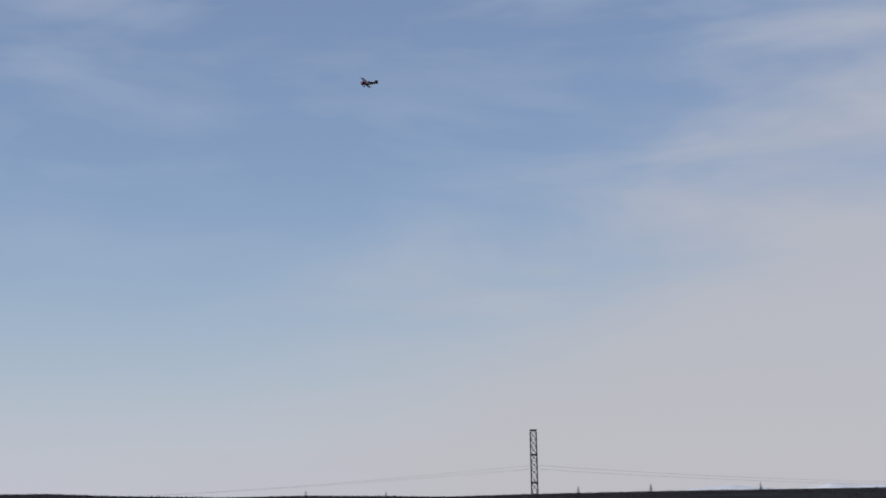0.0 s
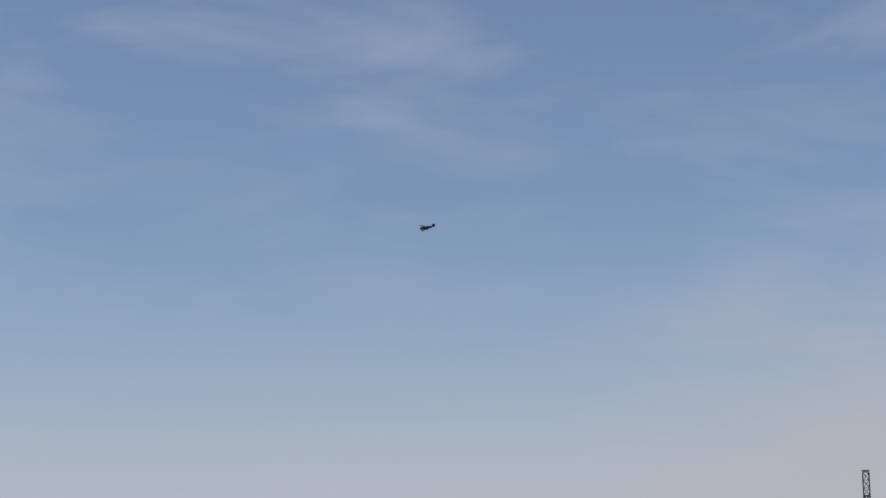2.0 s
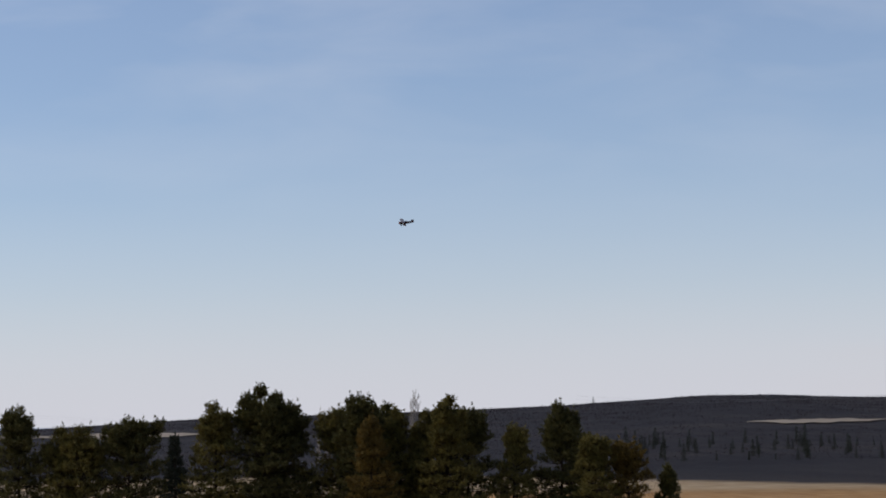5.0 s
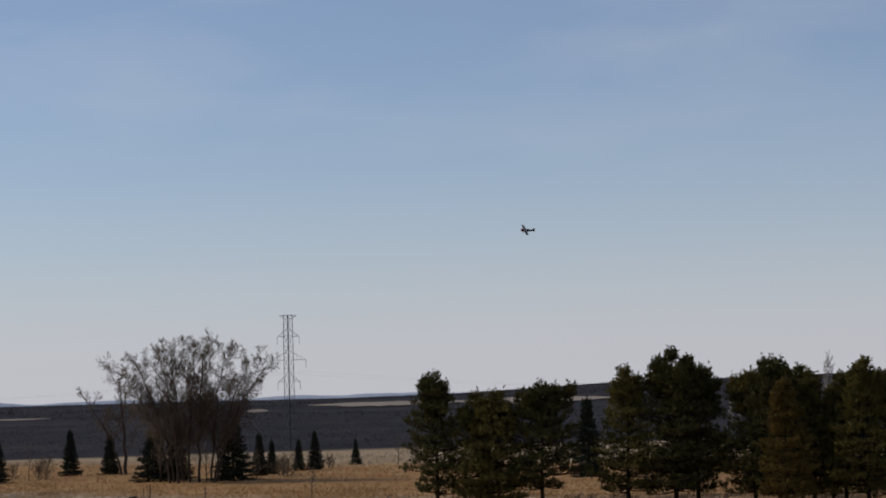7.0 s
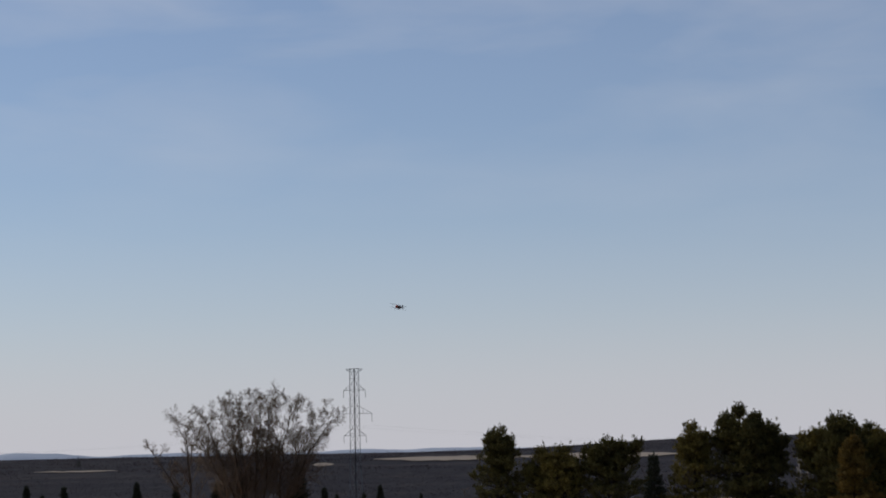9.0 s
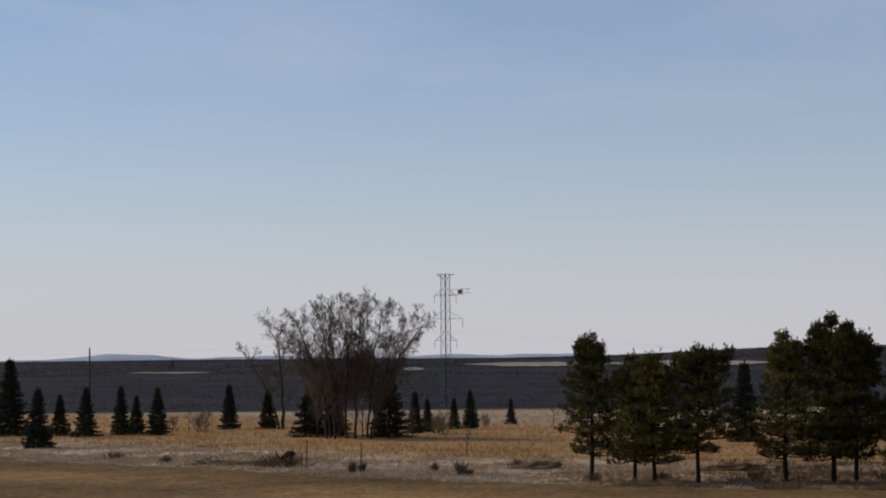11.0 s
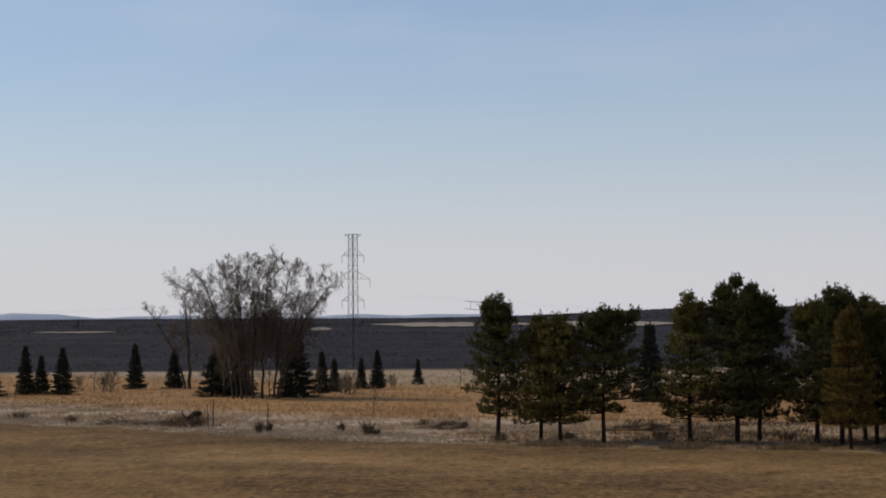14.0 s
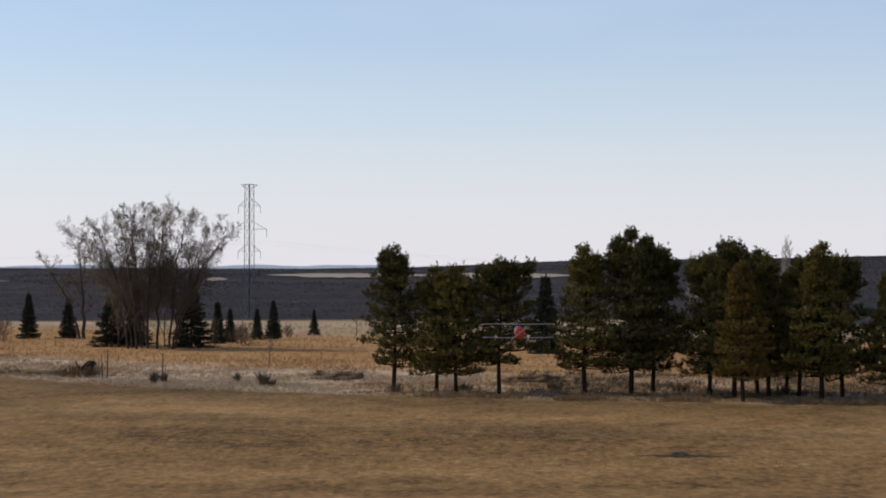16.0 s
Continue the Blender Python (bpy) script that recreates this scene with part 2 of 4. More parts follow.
    # a darker, ranker strip of turf along the edge of the mowing, and a darker band across the field
    strip = math_("MULTIPLY", step(math_("ADD", q, wob), 63.0, 69.0), 0.50)
    dark_turf = ramp_(turf_n, (0.38, (0.035, 0.022, 0.010)), (0.53, (0.125, 0.082, 0.036)), (0.63, (0.22, 0.150, 0.070)))
    turf = blend(strip, turf, dark_turf)
    dark_band = math_("MULTIPLY", math_("SUBTRACT", 1.0, step(math_("ABSOLUTE", math_("SUBTRACT", math_("ADD", q, wob), 58.0)), 0.5, 4.0)), 0.45)
    turf = blend(dark_band, turf, dark_turf)
    col = blend(step(math_("ADD", q, math_("MULTIPLY", wob2, 0.5)), 70.6, 71.6), turf, pale)
    col = blend(step(math_("ADD", q, wob), 85.0, 92.0), col, tawny)
    col = blend(step(math_("ADD", q, wob), 128.0, 140.0), col, beige)
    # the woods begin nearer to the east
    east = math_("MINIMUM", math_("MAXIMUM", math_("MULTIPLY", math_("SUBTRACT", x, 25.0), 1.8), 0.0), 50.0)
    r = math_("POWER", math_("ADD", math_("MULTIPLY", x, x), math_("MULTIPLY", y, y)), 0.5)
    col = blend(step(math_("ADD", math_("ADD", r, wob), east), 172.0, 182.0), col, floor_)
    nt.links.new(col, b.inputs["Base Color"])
    bp = nt.nodes.new("ShaderNodeBump")
    bp.inputs["Strength"].default_value, bp.inputs["Distance"].default_value = 0.8, 0.12
    nt.links.new(noise_(5.0, 6, (1, 1, 1), 0.7), bp.inputs["Height"])
    nt.links.new(bp.outputs["Normal"], b.inputs["Normal"])
    return m


GROUND = ground_material()

# ---- mesh helpers ----


def mesh_of(name, verts, faces, mat, smooth=False):
    me = bpy.data.meshes.new(name)
    me.from_pydata(verts, [], faces)
    me.materials.append(mat)
    if smooth:
        me.shade_smooth()
    me.update()
    return me


def part_mesh(name, verts, faces, mat, parent, label="", smooth=False):
    ob = new(name, mesh_of(name, verts, faces, mat, smooth))
    ob.parent = parent
    return tagged(ob, label)


def part(name, bm, mat, parent, label="", smooth=True):
    me = bpy.data.meshes.new(name)
    bm.to_mesh(me)
    bm.free()
    me.materials.append(mat)
    if smooth:
        me.shade_smooth()
    ob = new(name, me)
    ob.parent = parent
    return tagged(ob, label)


def thing(name, m, label, category, group="", kind=""):
    ob = new(name)
    ob.matrix_world = m
    return tagged(ob, label, category, group, kind)


def soup(tris):
    """Vertices and faces of loose triangles, from an array n x 3 x 3."""
    v = np.asarray(tris).reshape(-1, 3)
    f = np.arange(len(v)).reshape(-1, 3)
    return v.tolist(), f.tolist()


def mesh_of_arrays(name, verts, tris, mats, index=None):
    """A mesh from arrays of vertices and triangles; index picks each triangle's material."""
    me = bpy.data.meshes.new(name)
    v, f = np.asarray(verts, np.float32), np.asarray(tris, np.int32)
    me.vertices.add(len(v))
    me.vertices.foreach_set("co", v.ravel())
    me.loops.add(f.size)
    me.loops.foreach_set("vertex_index", f.ravel())
    me.polygons.add(len(f))
    me.polygons.foreach_set("loop_start", np.arange(0, f.size, 3, dtype=np.int32))
    for m in mats:
        me.materials.append(m)
    if index is not None:
        me.polygons.foreach_set("material_index", np.asarray(index, np.int32))
    me.update(calc_edges=True)
    return me


def tubes(lines, sides=5):
    """Tapered tubes along lines of (point, radius)."""
    verts, faces = [], []
    for line in lines:
        n = sides if line[0][1] > 0.02 else 3
        ring0 = None
        for i, (p, r) in enumerate(line):
            a, c = line[max(i - 1, 0)][0], line[min(i + 1, len(line) - 1)][0]
            d = (Vector(c) - Vector(a)).normalized()
            u = d.orthogonal().normalized()
            w = d.cross(u)
            base = len(verts)
            for k in range(n):
                t = 2 * math.pi * k / n
                verts.append(tuple(Vector(p) + (math.cos(t) * u + math.sin(t) * w) * float(r)))
            if ring0 is not None:
                for k in range(n):
                    faces.append((ring0 + k, ring0 + (k + 1) % n, base + (k + 1) % n, base + k))
            ring0 = base
        faces.append(tuple(range(ring0, ring0 + n)))
    return verts, faces


def tufts(centres, axes, rng, blades, length, width, spread):
    """Brushes of narrow blades: one at each centre, along its axis. Arrays in, triangles out."""
    n = len(centres)
    c = np.repeat(np.asarray(centres, float), blades, 0)
    a = np.repeat(np.asarray(axes, float), blades, 0)
    d = a + spread * rng.normal(size=(n * blades, 3))
    d /= np.linalg.norm(d, axis=1)[:, None] + 1e-9
    side = np.cross(d, rng.normal(size=d.shape))
    side /= np.linalg.norm(side, axis=1)[:, None] + 1e-9
    ln = (length * rng.uniform(0.6, 1.2, n * blades))[:, None]
    w = (width * rng.uniform(0.7, 1.3, n * blades))[:, None]
    root = c + d * ln * 0.05
    mid = c + d * ln * 0.62
    return np.stack([root, mid + side * w, c + d * ln], 1), np.stack([root, c + d * ln, mid - side * w], 1)


def needles(centres, axes, rng, count, length, width, stem=0.12, flare=0.75):
    """Bottle-brushes of single needles: count of them round a short stem at each centre. Triangles out."""
    n = len(centres)
    a = np.asarray(axes, float)
    a = a / (np.linalg.norm(a, axis=1)[:, None] + 1e-9)
    big = rng.uniform(0.75, 1.25, n)
    c, a, big = np.repeat(np.asarray(centres, float), count, 0), np.repeat(a, count, 0), np.repeat(big, count)[:, None]
    m = n * count
    out = np.cross(a, rng.normal(size=(m, 3)))
    out /= np.linalg.norm(out, axis=1)[:, None] + 1e-9
    d = a + out * (flare * rng.uniform(0.5, 1.5, m))[:, None]
    d /= np.linalg.norm(d, axis=1)[:, None]
    side = np.cross(d, rng.normal(size=(m, 3)))
    side /= np.linalg.norm(side, axis=1)[:, None] + 1e-9
    root = c + a * (stem * rng.uniform(-0.3, 1.0, m))[:, None] * big
    tip = root + d * (length * rng.uniform(0.7, 1.15, m))[:, None] * big
    mid = root + (tip - root) * 0.35
    w = (width * rng.uniform(0.7, 1.3, m))[:, None]
    return np.stack([root, mid + side * w, tip], 1)


def crown_mesh(name, tris, lines, mat, parent, sides=4):
    """Foliage triangles and the limbs that carry them, as one part."""
    v, f = tubes(lines, sides)
    t = [(g[0], g[k], g[k + 1]) for g in f for k in range(1, len(g) - 1)]
    n = len(tris) * 3
    verts = np.concatenate([np.asarray(tris).reshape(-1, 3), np.array(v)])
    faces = np.concatenate([np.arange(n).reshape(-1, 3), np.array(t) + n])
    ob = new(name, mesh_of_arrays(name, verts, faces, (mat, BARK), [0] * len(tris) + [1] * len(t)))
    ob.parent = parent
    return tagged(ob)


# ---- the ground ----
SKYLINE = [(-180, 0.2), (-60, 0.2), (-41.5, 0.24), (-36.8, 0.27), (-32.7, 0.27), (-30.3, 0.25), (-28.7, 0.30), (-26.4, 0.36), (-24, 0.36), (-20.9, 0.47), (-19.5, 0.55), (-17.4, 0.57),
           (-16.2, 0.50), (-13.5, 0.37), (-9.5, 0.28), (-3.4, 0.20), (-1.5, 0.12), (0.8, 0.02), (4.0, -0.02), (12, 0.0), (18, -0.02), (60, 0.1), (180, 0.2)]
SKY_A, SKY_E = np.array([a for a, _ in SKYLINE]), np.array([e for _, e in SKYLINE])
RIDGE = 2200.0


def edge(x, y):
    bow = min(max(x + 5.9, -25), 25)
    west = min(max(x + 5.9, -12), 0)
    return y + 0.5 * x - 0.0063 * bow * bow - 0.02 * west * west


def height(x, y):
    """The ground's height: a bank under the camera, the level meadow, a shallow valley, the long wooded slope to the skyline."""
    r = math.hypot(x, y)
    az = math.degrees(math.atan2(-x, y))
    bank = EYE - 1.65
    if r < 46:
        t = max(0.0, (r - 3) / 43)
        return bank * (1 - t * t * (3 - 2 * t)) * (1.0 if r < 3 else 1.0)
    low = 0.10 * noise.noise((x * 0.03, y * 0.03, 0)) + 0.04 * noise.noise((x * 0.2, y * 0.2, 4))
    if r < 165:
        low *= min(1.0, (r - 46) / 10)
        q = edge(x, y)
        if 70 < q < 92:
            rough_ = min(1.0, (q - 70) / 2, (92 - q) / 6)
            low += rough_ * (0.09 * noise.noise((x * 0.7, y * 0.45, 2)) + 0.05 * noise.noise((x * 1.9, y * 1.2, 6)) + 0.04)
        return low
    ridge = EYE + RIDGE * math.tan(radians(np.interp(az, SKY_A, SKY_E))) - 1.3
    if r < 560:
        t = (r - 165) / 395
        return low * (1 - t) - 19.0 * t * t * (3 - 2 * t)
    if r < RIDGE:
        t = (r - 560) / (RIDGE - 560)
        roll_ = 2.5 * math.sin(math.pi * t) * noise.noise((x * 0.003, y * 0.003, 1))
        return -19.0 + (ridge + 19.0) * t ** 0.85 + roll_
    t = min(1.0, (r - RIDGE) / 900)
    return ridge - 40.0 * t * t


def build_ground():
    angles = sorted(set([a * 5.0 for a in range(-36, 36)] + [a * 0.5 for a in range(-100, 61)] + [a * 0.25 for a in range(-64, 73)]))
    radii = [0.5, 2, 4, 7, 10, 14, 18, 22, 26, 30, 34, 38, 42, 46] + [46 + 1.6 * k for k in range(1, 13)] + [66 + 0.55 * k for k in range(0, 58)] + [98 + 1.6 * k for k in range(0, 43)] + \
        [168 + 10 * k for k in range(0, 40)] + [570 + 45 * k for k in range(0, 37)] + [2210, 2300, 2500, 2800, 3200, 4000, 4900]
    verts, faces = [(0, 0, height(0, 0))], []
    n = len(angles)
    for r in radii:
        for a in angles:
            p = spot(a, r)
            verts.append((p.x, p.y, height(p.x, p.y)))
    for k in range(n):
        faces.append((0, 1 + (k + 1) % n, 1 + k))
    for j in range(len(radii) - 1):
        for k in range(n):
            a, c = 1 + j * n + k, 1 + j * n + (k + 1) % n
            faces.append((a, c, c + n, a + n))
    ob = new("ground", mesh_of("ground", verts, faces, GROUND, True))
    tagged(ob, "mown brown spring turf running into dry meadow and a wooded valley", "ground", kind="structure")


build_ground()


def place(az, d):
    p = spot(az, d)
    return pose(p.x, p.y, height(p.x, p.y) - 0.02)


# ---- far land ----


def along_slope(az, el):
    """How far off the far slope shows at the elevation el."""
    r = 600.0
    while r < RIDGE:
        p = spot(az, r)
        if math.degrees(math.atan2(height(p.x, p.y) - EYE, r)) >= el:
            break
        r += 15
    return r


FIELDS = ((4.9, 0.35, -0.33, -0.20), (0.9, -3.6, -0.37, -0.19), (6.6, 6.0, -0.42, -0.33), (14.2, 11.9, -0.44, -0.40), (-18.7, -22.5, -0.32, -0.21))


def far_field(az0, az1, el0, el1):
    rng = random.Random(int(az0 * 100))
    verts, faces = [], []
    n = max(6, int(abs(az1 - az0) * 4))
    for i in range(n + 1):
        a = az0 + (az1 - az0) * i / n
        near, far = along_slope(a, el0), along_slope(a, el1)
        e = min(1.0, 3.0 * min(i, n - i) / n + 0.12)
        mid, half = (near + far) / 2 + rng.uniform(-10, 10), max(12.0, (far - near) / 2) * e * rng.uniform(0.8, 1.1)
        for k in range(5):
            p = spot(a, mid + half * (k / 2 - 1))
            verts.append((p.x, p.y, height(p.x, p.y) + 0.7))
    for i in range(n):
        for k in range(4):
            b = i * 5 + k
            faces.append((b, b + 5, b + 6, b + 1))
    ob = new("stubble_field", mesh_of("stubble_field", verts, faces, FARFIELD))
    tagged(ob, "pale straw-coloured stubble field on the far wooded slope", "field", kind="structure")


for f in FIELDS:
    far_field(*f)


def far_woods(name, label, count, r0, r1, tall, m, seed):
    """Leafless woodland over the far slope: clumps of thin upright twigs, clear of the fields."""
    rng = np.random.default_rng(seed)
    keep = []
    while len(keep) < count:
        az, r = rng.uniform(-50, 24), r0 + (r1 - r0) * rng.uniform() ** 0.8
        p = spot(az, r)
        z = height(p.x, p.y)
        el, high = math.degrees(math.atan2(z - EYE, r)), math.degrees(tall * 1.1 / r)
        if any(b < az < a and lo - high < el < hi + 0.02 for a, b, lo, hi in FIELDS):
            continue
        if noise.noise((p.x * 0.004, p.y * 0.004, 7)) < -0.55:
            continue
        keep.append((p.x, p.y, z - 0.3))
    c = np.array(keep)
    n = len(c)
    h = np.repeat(rng.uniform(0.55, 1.0, n) * tall, m)
    root = np.repeat(c, m, 0) + rng.normal(size=(n * m, 3)) * (6.0, 6.0, 0)
    tip = root + np.stack([rng.normal(size=n * m) * 0.5, rng.normal(size=n * m) * 0.5, h * rng.uniform(0.5, 1.1, n * m)], 1)
    wide = rng.normal(size=(n * m, 3)) * (0.13, 0.13, 0.0)
    tris = np.stack([root - wide, root + wide, tip], 1)
    ob = new(name, mesh_of_arrays(name, tris.reshape(-1, 3), np.arange(n * m * 3).reshape(-1, 3), (WOODS,)))
    tagged(ob, label, "woods", kind="stuff")


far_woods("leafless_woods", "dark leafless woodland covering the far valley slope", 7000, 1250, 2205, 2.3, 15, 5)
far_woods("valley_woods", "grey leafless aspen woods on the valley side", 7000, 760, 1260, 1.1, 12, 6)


def backdrop(name, mat, label, d, profile):
    az = [a for a, _ in profile]
    verts, faces = [], []
    n = 160
    for i in range(n + 1):
        a = az[0] + (az[-1] - az[0]) * i / n
        e = -0.05 + float(np.interp(a, sorted(az), [e for _, e in sorted(profile)]))
        e += 0.022 * noise.noise((a * 1.6, d * 0.01, 0)) + 0.010 * noise.noise((a * 9, d * 0.01, 3))
        for k, dd in enumerate((0, 120, 420)):
            top = EYE + d * math.tan(radians(e))
            p = spot(a, d + dd)
            verts.append((p.x, p.y, (-90, top - 12, top)[k]))
    for i in range(n):
        for k in range(2):
            b = i * 3 + k
            faces.append((b, b + 3, b + 4, b + 1))
    tagged(new(name, mesh_of(name, verts, faces, mat, True)), label, "hills", kind="structure")


backdrop("backdrop_hills", HILL_HAZED, "distant hills along the horizon, haze painted in as pale blue", 4300,
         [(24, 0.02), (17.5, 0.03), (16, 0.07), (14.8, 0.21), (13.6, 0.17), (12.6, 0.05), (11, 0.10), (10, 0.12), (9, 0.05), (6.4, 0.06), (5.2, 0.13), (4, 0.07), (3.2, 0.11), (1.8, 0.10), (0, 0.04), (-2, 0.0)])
backdrop("backdrop_snow", SNOW, "snow-covered far mountains just above the skyline", 4200,
         [(-34.5, 0.1), (-36.2, 0.20), (-37.3, 0.38), (-38.2, 0.46), (-39.1, 0.34), (-40.0, 0.27), (-40.9, 0.44), (-41.6, 0.36), (-43, 0.42), (-46, 0.2)])

# ---- trees ----


def conifer_pine(az, d, top, low, radius, mat, label, seed, taper=2.0, leaders=(), lean_x=0.0, dens=1.0):
    """A young pine: a trunk, whorls of limbs that sweep out and turn up, and needle brushes on their branchlets.
    top, low: heights of tip and lowest foliage; leaders: side tops as (x, y, height) in parts of the radius and the height."""
    rng = np.random.default_rng(seed)
    ob = thing("pine_tree", place(az, d), label, "tree", "row of pines")
    ly = rng.uniform(-0.02, 0.02)

    def stem(h):
        return np.array([lean_x * (top - h) + 0.04 * math.sin(h * 1.3 + seed), ly * h, h])

    thick = 0.0165 * top
    v, f = tubes([[(stem(h), thick * (1 - 0.93 * h / top)) for h in np.linspace(-0.1, top * 0.97, 12)]], 8)
    part_mesh("trunk", v, f, BARK, ob, smooth=True)
    limbs, cen, axs = [], [], []

    def brush(p, way, n, jitter):
        for _ in range(n):
            cen.append(p + rng.normal(size=3) * jitter)
            axs.append(way + rng.normal(size=3) * 0.45)

    def whorls(base, h0, h1, rad, tp, gap):
        h, k = h0, rng.uniform(0, 6)
        while h < h1 - 0.1:
            t = (h - h0) / (h1 - h0)
            reach = rad * (0.74 + 0.26 * min(1.0, t / 0.15)) * (1 - t ** tp) ** 0.95 + 0.04
            n = int(rng.integers(5, 8))
            for j in range(n):
                ang = 2 * math.pi * (j + rng.uniform(-0.4, 0.4)) / n + k
                rr = reach * rng.choice((0.55, 0.8, 0.95, 1.05, 1.18))
                flat = np.array([math.cos(ang), math.sin(ang), 0.0])
                cross = np.array([-flat[1], flat[0], 0.0])
                up = -0.22 + 0.42 * t + rng.uniform(-0.14, 0.14)
                p0 = base(min(h1 - 0.08, h + rng.uniform(-0.13, 0.13)))

                def along(u):
                    return p0 + flat * rr * u + np.array([0, 0, rr * (up * u + 0.20 * u * u)])

                limbs.append([(along(u), 0.006 + (0.014 + 0.014 * (1 - t)) * (1 - u)) for u in np.linspace(0, 0.96, 5)])
                # branchlets to both sides, each ending in brushes that turn up
                m = max(2, int(rr * 9.5 * dens))
                for i in range(m):
                    u = 0.10 + 0.88 * (i + rng.uniform(0, 1)) / m
                    sd = 1 if (i + j) % 2 else -1
                    ln = rr * (0.14 + 0.40 * u * (1 - u) * 2) + 0.05
                    way = flat * 0.7 + cross * sd * 0.8 + np.array([0, 0, 0.30 + 0.3 * t])
                    q0 = along(u)
                    q1 = q0 + way * ln * rng.uniform(0.7, 1.1)
                    limbs.append([(q0, 0.008), (q1, 0.005)])
                    tip_way = way * 0.55 + np.array([0, 0, 0.75])
                    brush(q1, tip_way, 3, 0.04)
                    brush((q0 + q1) / 2, tip_way, 1, 0.05)
                brush(along(1.0), flat * 0.5 + np.array([0, 0, 0.9]), 4, 0.04)
                brush(along(0.8), flat * 0.6 + np.array([0, 0, 0.7]), 1, 0.05)
                if t > 0.5:
                    # upright candles towards the top
                    end = along(1.0)
                    for k_ in (0.10, 0.20):
                        brush(end + np.array([0, 0, k_ * rng.uniform(0.7, 1.3)]), np.array([0, 0, 1.0]), 1, 0.02)
            h += rng.uniform(0.20, 0.30) * gap
            k += 1.1
        for u in np.linspace(0, 1, 6):
            brush(base(h1 - 0.14 - 0.30 * u), np.array([0, 0, 1.0]), 1 if u < 0.3 else 2, 0.035 + 0.06 * u)

    whorls(stem, low, top * 0.985, radius, taper, 1.0)
    leaders = tuple(leaders) + tuple((rng.uniform(-0.42, 0.42), rng.uniform(-0.42, 0.42), rng.uniform(0.84, 0.94)) for _ in range(5))
    for x, y, hh in leaders:
        foot, tip_ = stem(top * (hh - 0.24)), top * hh
        off = np.array([x * radius, y * radius, 0.0])

        def side(h):
            u = min(1.0, max(0.0, (h - foot[2]) / (tip_ - foot[2])))
            return foot * np.array([1, 1, 0]) + off * math.sqrt(u) + np.array([0, 0, h])

        limbs.append([(side(h), 0.03 - 0.022 * k / 5) for k, h in enumerate(np.linspace(foot[2], tip_ - 0.1, 6))])
        whorls(side, foot[2] + 0.35 * (tip_ - foot[2]), tip_, radius * 0.19, 1.3, 0.85)
    tris = needles(np.array(cen), np.array(axs), rng, 10, 0.105, 0.0255, 0.085, 0.75)
    crown_mesh("crown", tris, limbs, mat, ob)
    return ob


def spruce(az, d, top, radius, label, seed, mat=None, name="spruce_tree", group="young spruces", fine=1.0):
    """A pointed spire of tiered boughs that droop and turn up at their ends, down to the grass."""
    rng = np.random.default_rng(seed)
    ob = thing(name, place(az, d), label, "tree", group)
    v, f = tubes([[((0, 0, h), 0.018 * top * (1 - 0.96 * h / top)) for h in np.linspace(-0.1, top * 0.985, 6)]], 6)
    part_mesh("trunk", v, f, BARK, ob)
    cen, axs = [], []
    near = fine == 1.0
    h, k = 0.045 * top, 0
    while h < top * 0.95:
        t = h / top
        reach = radius * (1 - t) ** 1.12 * rng.uniform(0.82, 1.12) + 0.012 * top
        n = max(4, int((10 if near else 8) * (1 - 0.5 * t)))
        for j in range(n):
            ang = 2 * math.pi * (j + rng.uniform(-0.4, 0.4)) / n + k * 0.9
            rr = reach * rng.uniform(0.60, 1.18)
            hj = h + rng.uniform(-0.03, 0.03) * top * (1 - t)
            for s in np.linspace(0.15, 1.0, max(2, int(rr / (0.03 * top if near else 0.06 * top)) + 2)):
                for sd in ((-1, 1) if near and s > 0.3 else (0,)):
                    a = ang + sd * 0.30 * (1.25 - s)
                    cen.append((math.cos(a) * rr * s, math.sin(a) * rr * s, hj + rr * (-0.42 * s + 0.26 * s * s) + 0.05 * rr * (sd == 0)))
                    axs.append((math.cos(ang + sd * 0.5), math.sin(ang + sd * 0.5), -0.15 + 0.35 * s + 0.7 * t))
        h += (0.040 if near else 0.06) * top * (1 - 0.35 * t) * rng.uniform(0.85, 1.15)
        k += 1
    for s in np.linspace(0.86, 0.97, 6):
        cen.append((0, 0, top * s))
        axs.append((0, 0, 1))
    tris = needles(np.array(cen), np.array(axs), rng, 8 if near else 5, 0.040 * top if near else 0.055 * top, 0.0095 * top if near else 0.010 * top, 0.03 * top, 0.8)
    ob2 = new("crown", mesh_of_arrays("crown", tris.reshape(-1, 3), np.arange(len(tris) * 3).reshape(-1, 3), (mat or SPRUCE,)))
    ob2.parent = ob
    tagged(ob2)
    return ob


